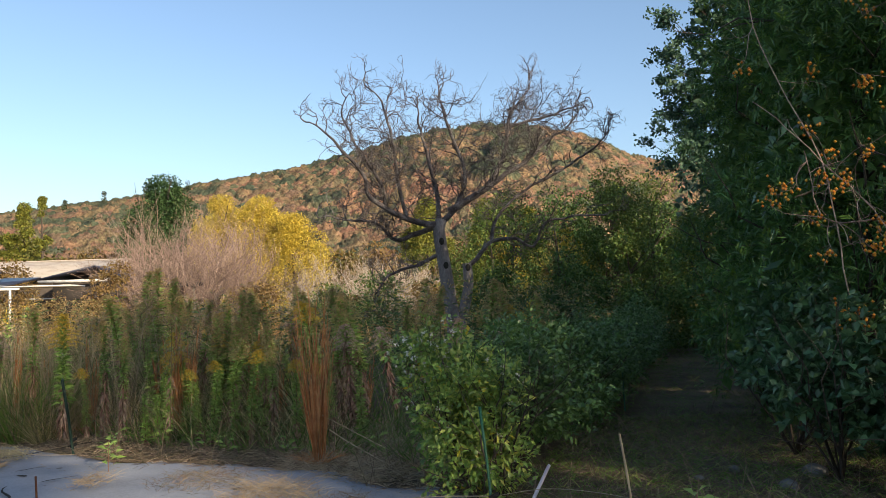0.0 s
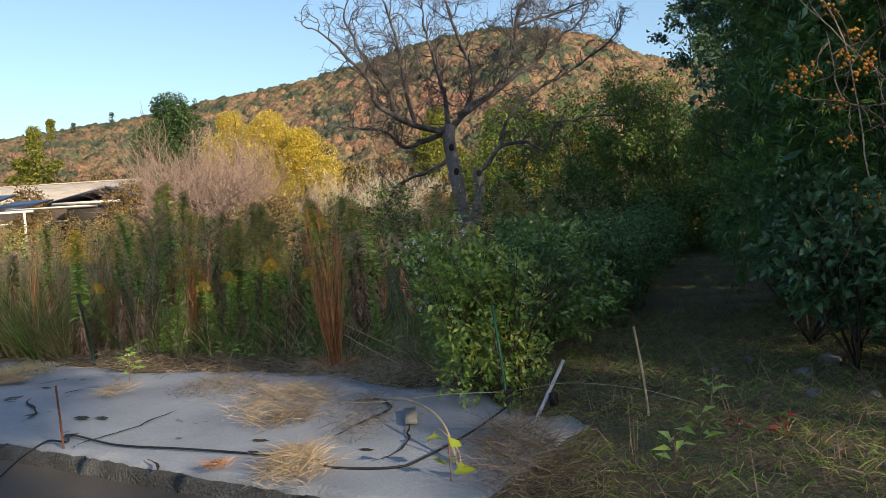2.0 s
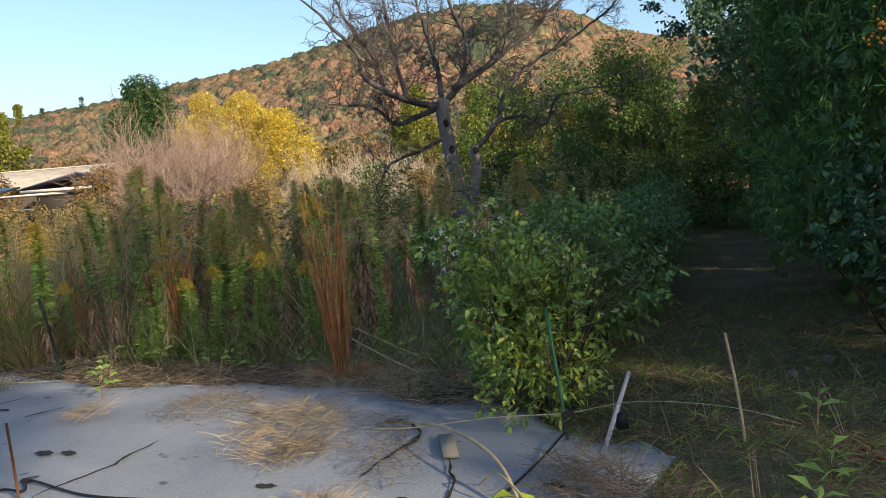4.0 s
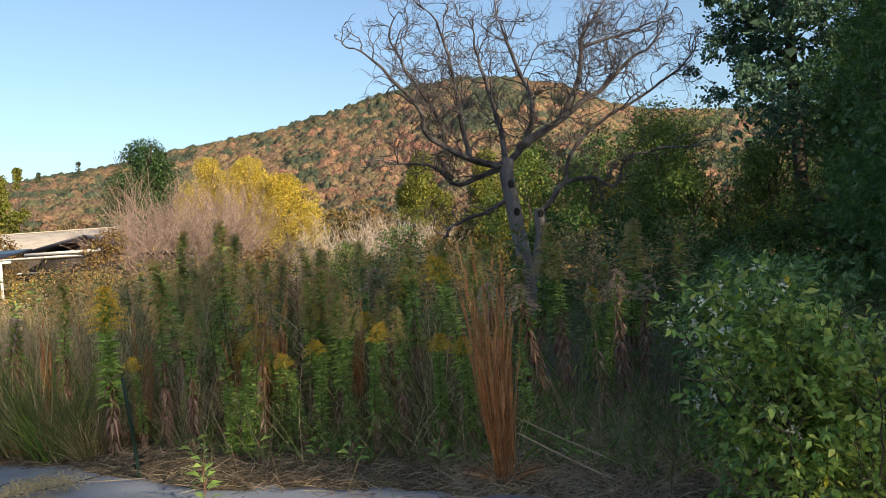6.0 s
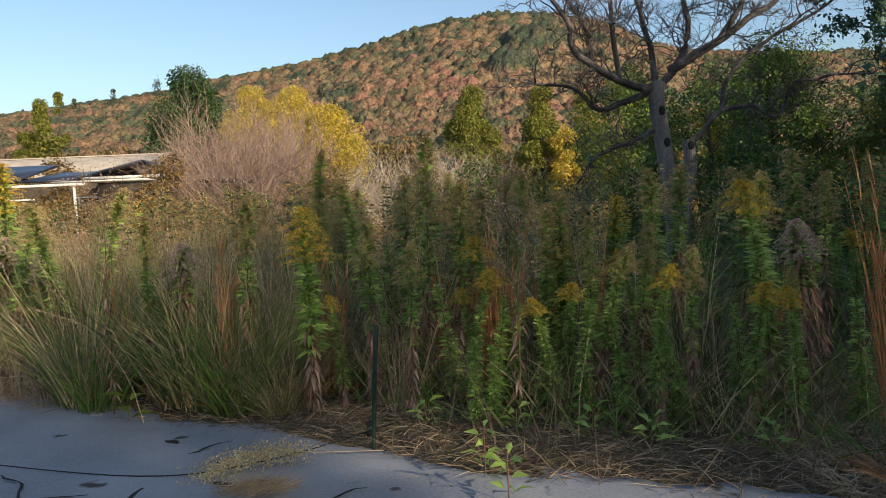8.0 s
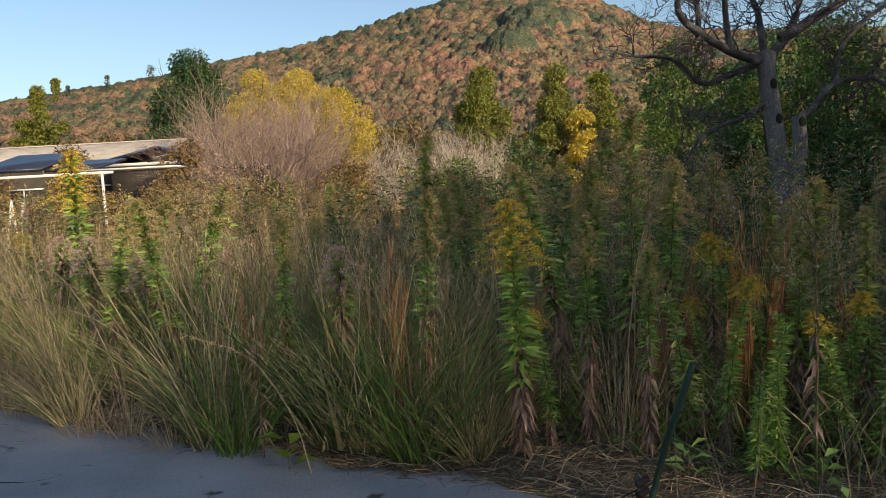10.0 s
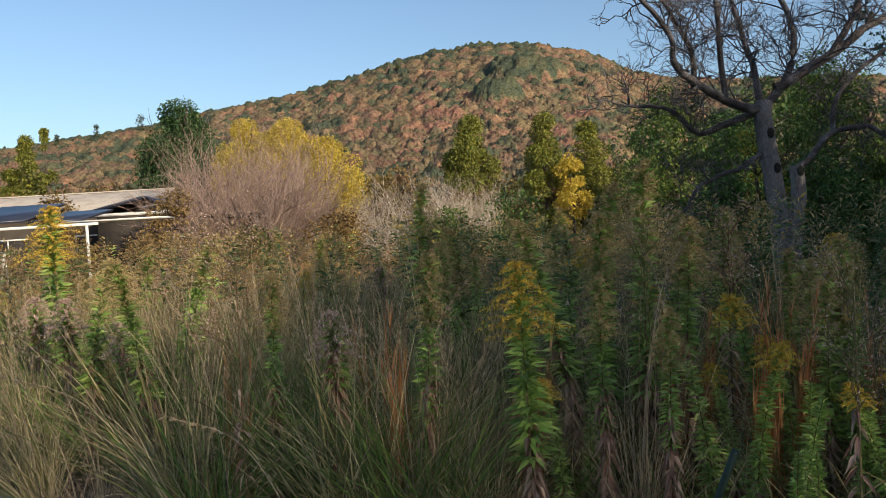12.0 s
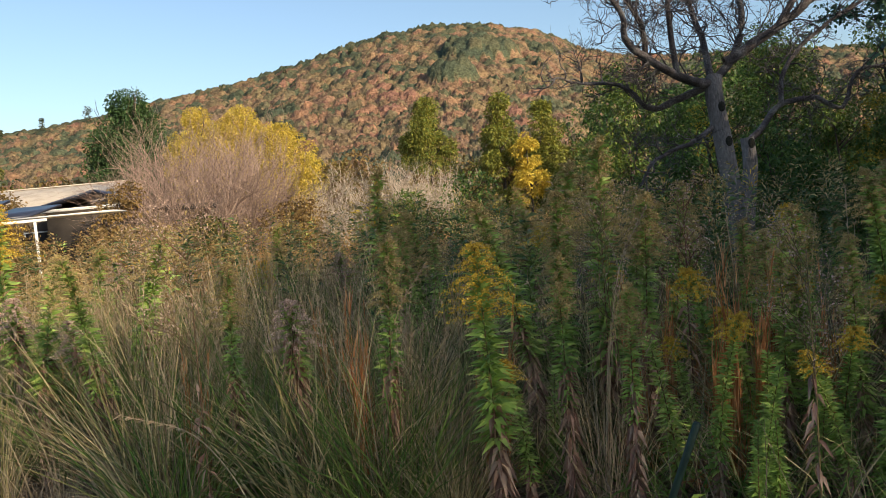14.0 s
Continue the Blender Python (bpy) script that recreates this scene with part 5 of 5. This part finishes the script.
# ---- forest on the hill ----
def hill_forest():
    """One closed canopy of uneven domed crowns, each with a number that picks its autumn colour."""
    r = np.random.default_rng(701)
    na, nr, c = 540, 360, 6.4
    az = np.linspace(radians(-37), radians(47), na)
    rad = np.concatenate([np.linspace(128, 560, nr - 20), np.linspace(563, 640, 20)])
    R, A = np.meshgrid(rad, az, indexing="ij")
    x, y = R * np.sin(A), R * np.cos(A)
    table = r.random((256, 256, 5))
    best, tone = np.zeros_like(x), np.zeros_like(x)
    ix, iy = np.floor(x / c).astype(int), np.floor(y / c).astype(int)
    for dx in (-1, 0, 1):
        for dy in (-1, 0, 1):
            q = table[(ix + dx) % 256, (iy + dy) % 256]
            px, py = (ix + dx + q[..., 0]) * c, (iy + dy + q[..., 1]) * c
            size, tall = 2.8 + 3.0 * q[..., 2], 1.6 + 3.4 * q[..., 3]
            d = np.hypot(x - px, y - py) / size
            z = tall * np.clip(1 - d ** 2.4, 0, 1) ** 0.6
            up = z > best
            best, tone = np.where(up, z, best), np.where(up, q[..., 4], tone)
    knoll = np.zeros_like(x)
    for a0, r0_, w in ((10.4, 440, 19), (8.5, 385, 13), (11.8, 440, 14)):
        d = np.hypot(x - r0_ * math.sin(radians(a0)), y - r0_ * math.cos(radians(a0))) / w
        knoll = np.maximum(knoll, np.clip(1 - d * d, 0, 1) ** 0.5)
    drift = 0.5 + 0.5 * np.sin(x * 0.021 + 1.0) * np.cos(y * 0.017 + x * 0.009)
    patch = 0.5 + 0.25 * np.sin(x * 0.11 + 2 * np.sin(y * 0.05)) + 0.25 * np.sin(y * 0.13 + 1.7 * np.sin(x * 0.07 + 1))
    tone = np.clip(0.05 + 0.8 * tone + 0.22 * (patch - 0.2) + 0.2 * (drift - 0.5), 0, 1)
    green = (table[(ix // 3) % 256, (iy // 3) % 256, 2] > 0.9) | (R > 512 + 22 * drift) | (table[ix % 256, iy % 256, 0] > 0.93) | (knoll > 0.25)
    tone = np.where(green, tone * 0.3, tone)
    z = hill(x, y) + 0.8 * best + r.normal(size=x.shape) * 0.7 + 8 * knoll + 3.0
    i, j = np.meshgrid(np.arange(nr - 1), np.arange(na - 1), indexing="ij")
    g = Geo()
    g.add(np.stack([x, y, z], -1).reshape(-1, 3), np.stack([i * na + j, i * na + j + 1, (i + 1) * na + j + 1, (i + 1) * na + j], -1).reshape(-1, 4))
    ob = part("hill_forest", g, M_forest, smooth=True)
    ob.data.attributes.new("crown", "FLOAT", "POINT").data.foreach_set("value", tone.ravel().astype(np.float32))
    tagged(ob, "autumn forest in rust, ochre and olive on the hill", "forest", kind="stuff")


hill_forest()
for k, (az, h) in enumerate(((-16.2, 9), (-19.0, 7), (-21.4, 6), (-13.6, 6), (-23.5, 6), (-7.6, 5), (-3.2, 5), (1.6, 5))):
    a = radians(az)
    leafy_tree("ridge_pine", 500 * math.sin(a), 500 * math.cos(a), h * 1.9, h * 0.5, 720 + k, 500, M_forest_green, "lone pine standing out on the ridge", 1.0, base=0.05, group="ridge pines", n_lump=16, lump=0.5, cone=0.85)


# ---- houses ----
def house_long():
    hs = thing("farmhouse", "low farmhouse with a weathered tin roof behind golden grass", "house")
    x0, x1, y0, y1 = -34.0, -16.0, 48.0, 56.0
    g = Geo()
    for a, b in (((x0, y0), (x1, y0 + 0.15)), ((x0, y1 - 0.15), (x1, y1)), ((x0, y0 + 0.15), (x0 + 0.15, y1 - 0.15)), ((x1 - 0.15, y0 + 0.15), (x1, y1 - 0.15))):
        box(g, (*a, -0.1), (*b, 3.75))
    part("wall", g, M_plaster, hs)
    ym, zr, ze = (y0 + y1) / 2, 5.15, 3.85
    for s, ya in ((1, y0 - 0.5), (-1, y1 + 0.5)):
        g = Geo()
        v, f = [], []
        n = 110
        for k in range(n + 1):
            x = x0 - 0.5 + (x1 - x0 + 1.0) * k / n
            w = 0.02 * (k % 2)
            v += [(x, ya, ze + w), (x, ym, zr + w), (x, ym, zr + w - 0.06), (x, ya, ze + w - 0.06)]
        for k in range(n):
            a, b = 4 * k, 4 * k + 4
            f += [[a, b, b + 1, a + 1], [a + 3, a + 2, b + 2, b + 3], [a, a + 3, b + 3, b]]
        g.add(v, f)
        part("roof", g, M_tin, hs, "weathered corrugated tin roof")
    part("ridge_cap", box(Geo(), (x0 - 0.5, ym - 0.14, zr), (x1 + 0.5, ym + 0.14, zr + 0.07)), M_tin, hs)
    for wx in (-31, -27.5, -24, -20.5):
        w = part("window", box(Geo(), (wx, y0 - 0.03, 1.0), (wx + 1.8, y0 - 0.01, 2.6)), M_dark_gap, hs, "dark window")
        part("frame", box(box(Geo(), (wx - 0.06, y0 - 0.06, 2.6), (wx + 1.86, y0 - 0.035, 2.68)), (wx + 0.72, y0 - 0.06, 1.0), (wx + 0.78, y0 - 0.035, 2.6)), M_white_paint, w)


def carport():
    c = thing("carport", "open carport with navy roof panels on white posts", "carport")
    for x0, x1, zf, zb, y0 in ((-17.6, -14.9, 2.72, 3.12, 26.2), (-14.8, -13.0, 2.76, 3.3, 26.4), (-12.9, -11.6, 2.7, 3.05, 26.4)):
        g = Geo()
        g.add([(x0, y0, zf), (x1, y0, zf), (x1, y0 + 2.8, zb), (x0, y0 + 2.8, zb), (x0, y0, zf - 0.07), (x1, y0, zf - 0.07), (x1, y0 + 2.8, zb - 0.07), (x0, y0 + 2.8, zb - 0.07)],
              [[0, 1, 2, 3], [4, 7, 6, 5], [0, 4, 5, 1], [1, 5, 6, 2], [2, 6, 7, 3], [3, 7, 4, 0]])
        part("roof_panel", g, M_navy, c, "navy blue roof panel")
    part("beam", box(Geo(), (-17.7, 26.1, 2.5), (-11.0, 26.17, 2.57)), M_white_paint, c, "white painted beam")
    part("beam", box(Geo(), (-12.0, 26.3, 2.6), (-9.4, 27.6, 2.64)), M_white_paint, c, "white painted canopy edge")
    for x in (-17.5, -14.4, -11.3):
        part("post", tube(Geo(), [(x, 26.14, -0.1), (x, 26.14, 2.52)], 0.04, 6), M_white_paint, c, "white post")


def shed():
    s = thing("shed", "small shed with a dark gabled roof and brown walls", "shed")
    x0, x1, y0, y1 = -17.4, -14.0, 44.5, 47.4
    g = Geo()
    for a, b in (((x0, y0), (x1, y0 + 0.1)), ((x0, y1 - 0.1), (x1, y1)), ((x0, y0 + 0.1), (x0 + 0.1, y1 - 0.1)), ((x1 - 0.1, y0 + 0.1), (x1, y1 - 0.1))):
        box(g, (*a, -0.1), (*b, 3.5))
    part("wall", g, M_plaster, s)
    xm, zr, ze = -15.0, 4.35, 3.65
    for xe in (x0 - 0.7, x1 + 0.6):
        g = Geo()
        ya, yb = y0 - 0.5, y1 + 0.3
        g.add([(xe, ya, ze), (xm, ya, zr), (xm, yb, zr), (xe, yb, ze), (xe, ya, ze - 0.1), (xm, ya, zr - 0.1), (xm, yb, zr - 0.1), (xe, yb, ze - 0.1)],
              [[0, 1, 2, 3], [4, 7, 6, 5], [0, 4, 5, 1], [1, 5, 6, 2], [2, 6, 7, 3], [3, 7, 4, 0]])
        part("roof", g, M_navy, s, "dark gabled roof")
    part("fascia", box(Geo(), (x0 - 0.6, y0 - 0.56, ze - 0.22), (x1 + 0.5, y0 - 0.51, ze - 0.08)), M_white_paint, s, "pale fascia board")
    part("door", box(Geo(), (-16.4, y0 - 0.04, 0), (-15.5, y0 - 0.012, 2.0)), M_dark_gap, s, "dark doorway")


def lean_to():
    s = thing("lean_to", "low dark-roofed lean-to beside the shed", "shed")
    g = Geo()
    g.add([(-12.6, 45, 3.2), (-9.6, 45, 3.05), (-9.6, 47.5, 3.35), (-12.6, 47.5, 3.5), (-12.6, 45, 3.1), (-9.6, 45, 2.95), (-9.6, 47.5, 3.25), (-12.6, 47.5, 3.4)],
          [[0, 1, 2, 3], [4, 7, 6, 5], [0, 4, 5, 1], [1, 5, 6, 2], [2, 6, 7, 3], [3, 7, 4, 0]])
    part("roof", g, M_dark_gap, s)
    for x in (-12.4, -9.8):
        for y in (45.2, 47.2):
            part("post", box(Geo(), (x - 0.06, y - 0.06, -0.1), (x + 0.06, y + 0.06, 3.0)), M_board, s)


def trestle(x, y):
    t = thing("trestle", "white painted metal trestle standing in dry grass", "trestle")
    for a, b in (((-0.35, 0, 0), (0.0, 0, 1.9)), ((0.1, 0, 0), (0.0, 0, 1.9)), ((-0.35, 0.6, 0), (0, 0.6, 1.9)), ((0.1, 0.6, 0), (0, 0.6, 1.9))):
        part("leg", tube(Geo(), [(x + a[0], y + a[1], a[2] - 0.05), (x + b[0], y + b[1], b[2])], 0.03, 6), M_white_paint, t)
    part("rail", tube(Geo(), [(x, y, 1.9), (x, y + 0.6, 1.9)], 0.03, 6), M_white_paint, t)
    part("rail", tube(Geo(), [(x - 0.25, y, 0.7), (x + 1.9, y, 0.75)], 0.025, 6), M_white_paint, t)


house_long()
carport()
shed()
lean_to()
trestle(-13.0, 24.6)
for k, (x, y, h) in enumerate(((-27, 43, 4.0), (-22, 42, 3.6), (-18.3, 41.5, 4.3), (-13.0, 41, 4.2), (-9, 37, 2.4), (-15.5, 36, 2.2), (-24.5, 38, 2.6), (-5.5, 40, 2.6), (3.5, 45, 2.6), (0, 42, 2.2))):
    leafy_tree("garden_bush", x, y, h, 1.7, 760 + k, 2600, M_far_mix, "olive and tan bush in front of the houses", 0.16, base=0.05, group="bushes by the houses", n_lump=16, lump=0.4)


# ---- things at the field edge ----
def stake(name, x, y, h, lean, rad, mat, label, clamp=True):
    s = thing(name, label, "stake")
    part("pole", tube(Geo(), [(x, y, -0.1), (x + lean[0] * 0.5, y + lean[1] * 0.5, h * 0.5), (x + lean[0], y + lean[1], h)], rad, 6), mat, s)
    if clamp:
        for z in (0.16, 0.1):
            part("insulator", tube(Geo(), [(x - 0.035, y - 0.03, z), (x + 0.03, y - 0.02, z + 0.03)], [0.022, 0.018], 6), M_black, s, "black plastic insulator")


stake("fence_stake", 1.98, 4.68, 0.82, (-0.08, 0.02), 0.011, M_green_paint, "green plastic-coated fence stake before a bush")
stake("fence_stake", 4.5, 9.65, 0.75, (-0.02, 0), 0.011, M_green_paint, "green fence stake beside the dark path", False)
stake("fence_stake", -2.376, 8.263, 0.9, (0.08, -0.55), 0.016, M_dark_green, "leaning dark green stake at the field edge")
stake("iron_rod", -1.28, 4.74, 0.46, (-0.02, 0), 0.008, M_rust, "thin rusted iron rod standing in the slab", False)

st = thing("plastic_pipe", "short pale plastic pipe leaning in the verge grass", "pipe")
part("pipe", tube(Geo(), [(2.13, 4.45, 0.0), (2.28, 4.66, 0.16), (2.44, 4.88, 0.33)], 0.014, 6), M_white_pipe, st)
part("bracket", box(Geo(), (2.27, 4.6, 0.06), (2.33, 4.66, 0.15)), M_black, st, "dark bracket")


def line_thing(name, pts, rad, mat, label, cat, sides=5):
    tagged(part(name, tube(Geo(), smooth_line(pts, 8), rad, sides, False), mat, smooth=True), label, cat)


def dry_culm(pts, seed):
    """One long bent grass culm with a drooping seed head."""
    r = np.random.default_rng(seed)
    c = thing("grass_culm", "long bent pale grass culm with a drooping seed head", "grass", group="dry culms")
    line = smooth_line(pts, 7)
    part("stem", tube(Geo(), line, np.linspace(0.0045, 0.0025, len(line)), 4, False), M_straw, c)
    tip = np.repeat(line[-7:], 9, 0)
    d = unit(line[-1] - line[-4])
    part("seed_head", leaves(Geo(), tip, d + r.normal(size=tip.shape) * 0.25, r.uniform(0.03, 0.07, len(tip)), 0.009, 0.2, 0.2, r, True), M_straw, c, "pale feathery seed head")


for k, (x, y, dx, dy, h) in enumerate(((-4.15, 9.15, -0.55, -0.45, 1.0), (-5.2, 9.9, -0.6, -0.5, 1.35), (-5.0, 9.75, -0.9, -0.4, 1.2), (-5.6, 10.3, -0.5, -0.6, 1.5), (-3.5, 9.6, 0.35, -0.3, 1.5), (-2.1, 9.5, 0.3, -0.2, 1.7), (-1.75, 9.6, -0.25, 0.1, 1.75),
                                       (-4.6, 9.6, -0.2, -0.4, 1.55), (-5.9, 10.6, -0.7, -0.3, 1.3))):
    dry_culm([(x, y, 0), (x + dx * 0.15, y + dy * 0.15, h * 0.4), (x + dx * 0.5, y + dy * 0.5, h * 0.8), (x + dx, y + dy, h)], 870 + k)

Z = 0.03
line_thing("cable", [(-1.62, 4.5, ROAD_Z + 0.02), (-1.58, 4.75, -0.04), (-1.45, 4.86, Z), (-1.28, 4.8, Z), (-1.32, 4.99, Z), (-0.85, 4.6, Z), (-0.32, 4.36, Z), (0.13, 4.14, Z), (0.62, 3.87, Z), (0.75, 3.68, Z), (1.13, 3.58, Z), (1.33, 3.74, Z), (1.68, 4.25, Z), (1.95, 4.66, 0.06)], 0.008, M_black, "black cable lying along the concrete slab", "cable")
line_thing("fence_wire", [(1.98, 4.68, 0.17), (1.5, 4.8, 0.16), (0.9, 5.0, 0.1), (0.3, 5.6, 0.06), (-0.6, 6.5, 0.05)], 0.004, M_wire, "thin slack fence wire tied to a stake", "wire")
line_thing("fence_wire", [(1.98, 4.68, 0.17), (2.4, 4.6, 0.22), (2.9, 4.5, 0.16), (3.3, 4.4, 0.04)], 0.0025, M_wire, "thin slack fence wire in the verge grass", "wire")
line_thing("fence_wire", [(-2.22, 8.4, 0.12), (-3.0, 8.0, 0.05), (-3.8, 7.9, 0.03), (-5.5, 8.6, 0.03)], 0.004, M_crack, "thin dark wire trailing over the slab", "wire")
line_thing("dead_cane", [(1.0, 5.3, 0.05), (1.25, 4.6, 0.18), (1.45, 4.0, 0.16), (1.52, 3.4, -0.05)], [0.01] * 25, M_straw, "pale bent dead cane over the slab", "cane")
line_thing("dead_cane", [(1.35, 4.1, 0.02), (1.42, 3.85, 0.16), (1.52, 3.6, 0.08), (1.5, 3.3, -0.04)], 0.006, M_straw, "pale bent dead cane over the slab", "cane")
line_thing("dead_cane", [(2.9, 4.28, 0.0), (2.88, 4.3, 0.3), (2.84, 4.33, 0.64)], 0.009, M_straw, "upright dry cane on the verge", "cane")
line_thing("dead_cane", [(0.62, 7.0, 0.35), (0.9, 6.8, 0.2), (1.25, 6.6, 0.03)], 0.006, M_straw, "thin dead cane leaning at the grass clump", "cane")
line_thing("dead_cane", [(0.55, 7.0, 0.5), (0.95, 6.95, 0.28), (1.4, 6.9, 0.04)], 0.005, M_straw, "thin dead cane leaning at the grass clump", "cane")
tagged(part("board", box(Geo(), (1.2, 4.55, 0.022), (1.29, 4.95, 0.045)), M_board), "small weathered board lying on the slab", "board")


def straw_pile(x, y, rx, ry, n, seed, label, ln=0.25, h=0.08, mat=None):
    r = np.random.default_rng(seed)
    n = int(n * 1.7)
    a, q = r.uniform(0, 6.3, n), np.sqrt(r.random(n)) * r.uniform(0.6, 1.15, n)
    base = np.stack([x + np.cos(a) * q * rx, y + np.sin(a) * q * ry, 0.02 + h * r.random(n) * (1 - q)], -1)
    th = r.uniform(0, 6.3, n)
    g = blades(Geo(), base, np.stack([np.cos(th), np.sin(th), r.uniform(0.1, 1.3, n)], -1), ln * r.uniform(0.4, 1.2, n), 0.0036, 0.9, 3, r)
    g.v[0][:, 2] += 0.018
    tagged(part("straw_patch", g, mat or M_straw), label, "straw", kind="stuff")


straw_pile(0.2, 5.5, 0.45, 0.85, 800, 801, "pale dry grass growing over the concrete slab", 0.19, 0.05)
straw_pile(0.3, 4.9, 0.25, 0.25, 160, 808, "brown dry grass on the concrete slab", 0.2, 0.06, M_straw_dark)
straw_pile(-0.5, 6.3, 0.5, 0.5, 280, 802, "thin dry grass growing over the concrete slab", 0.22, 0.05, M_straw_dark)
straw_pile(-3.0, 7.5, 0.22, 0.11, 420, 809, "small heap of pale straw on the concrete slab", 0.16, 0.05)
straw_pile(0.52, 3.72, 0.22, 0.42, 420, 803, "pale dry grass at the kerb", 0.24, 0.1)
straw_pile(0.85, 4.9, 0.3, 0.8, 240, 804, "thin dry grass over the concrete slab", 0.2, 0.04, M_straw_dark)
straw_pile(-1.55, 6.5, 0.2, 0.35, 120, 805, "thin dry grass over the concrete slab", 0.2, 0.05)
straw_pile(0.02, 3.85, 0.08, 0.08, 80, 806, "small reddish dry tuft in a slab joint", 0.1, 0.05, M_orange_grass)
straw_pile(1.9, 3.5, 0.35, 0.9, 700, 807, "dry grass at the end of the slab", 0.32, 0.12, M_straw_dark)


def dry_plume(pts, seed):
    r = np.random.default_rng(seed)
    p = thing("fallen_plume", "fallen dry flower plume lying on the slab", "plume")
    line = smooth_line(pts, 6)
    part("stem", tube(Geo(), line, 0.004, 4, False), M_straw, p)
    q = np.repeat(line[: len(line) * 2 // 3], 150, 0)
    q = q + r.normal(size=q.shape) * [0.07, 0.06, 0.035]
    q[:, 2] = np.maximum(q[:, 2], 0.03)
    part("seed_head", specks(Geo(), q, 0.018, r), M_fluff, p, "pale golden seed head")


dry_plume([(-3.36, 7.8, 0.06), (-3.15, 7.9, 0.1), (-2.95, 8.0, 0.1), (-2.7, 8.08, 0.05), (-2.3, 8.1, 0.03)], 821)


def broad_weed(x, y, seed, mat, n, ln, label, h=0.25):
    r = np.random.default_rng(seed)
    w = thing("broad_leaf_weed", label, "weed", group="broad-leaved weeds")
    th = np.arange(n) * 2.4
    base = np.stack([x + 0.02 * np.cos(th), y + 0.02 * np.sin(th), h * np.linspace(0.2, 1, n)], -1)
    part("stem", tube(Geo(), [(x, y, -0.02), (x, y, h)], 0.004, 4, False), M_gold_stem, w)
    for k in range(n):
        part("leaf", leaves(Geo(), base[k:k + 1], np.array([[math.cos(th[k]), math.sin(th[k]), 0.5]]), ln * r.uniform(0.7, 1.1), ln * (0.75 if mat is M_leaf_big else 0.24), 0.3, 0.1, r), mat, w)


broad_weed(-4.3, 9.25, 831, M_leaf_big, 5, 0.2, "low vine with broad yellow-green leaves at the slab edge", 0.22)
broad_weed(1.45, 3.3, 832, M_leaf_big, 5, 0.13, "small vine with yellow leaves at the slab end", 0.25)
broad_weed(-1.62, 7.15, 833, M_gold_leaf, 14, 0.16, "leaning green weed at the slab edge", 0.3)
broad_weed(-1.7, 7.55, 834, M_gold_leaf, 12, 0.15, "leaning green weed at the slab edge", 0.3)
for k, (x, y) in enumerate(((-0.6, 7.9), (-0.9, 8.2), (0.1, 7.7), (-2.0, 8.6), (1.1, 7.4), (-1.4, 8.3), (3.0, 3.6), (3.4, 4.4), (2.7, 3.2))):
    broad_weed(x, y, 840 + k, M_gold_leaf, 9, 0.16, "low leafy green weed at the field edge", 0.2)


M_red_leaf = leaf_mat("red_leaf", [(0.12, 0.015, 0.018), (0.2, 0.03, 0.03)], 0.5, 0.3)
broad_weed(3.5, 3.55, 850, M_red_leaf, 9, 0.12, "low weed with dark red leaves on the verge", 0.14)
broad_weed(3.3, 3.75, 851, M_red_leaf, 7, 0.1, "low weed with dark red leaves on the verge", 0.12)


def stone(x, y, s, seed):
    r = np.random.default_rng(seed)
    bm = bmesh.new()
    bmesh.ops.create_icosphere(bm, subdivisions=2, radius=s)
    for v in bm.verts:
        v.co = Vector((v.co.x * 1.3, v.co.y, v.co.z * 0.75)) * (1 + 0.25 * noise.noise(v.co * (2.2 / s) + Vector((seed, 0, 0))))
    ob = tagged(part("stone", bm, M_stone), "grey rough field stone on the path edge", "stone", "path stones")
    ob.location, ob.rotation_euler = (x, y, float(land(np.array(x), np.array(y))) + s * 0.35), (0, 0, r.uniform(0, 6))


for k, (x, y, s) in enumerate(((4.5, 5.2, 0.07), (4.95, 5.6, 0.09), (4.2, 4.5, 0.06), (4.6, 4.4, 0.05), (3.9, 5.6, 0.04), (5.2, 4.7, 0.12), (4.35, 5.9, 0.05))):
    stone(x, y, s, 860 + k)
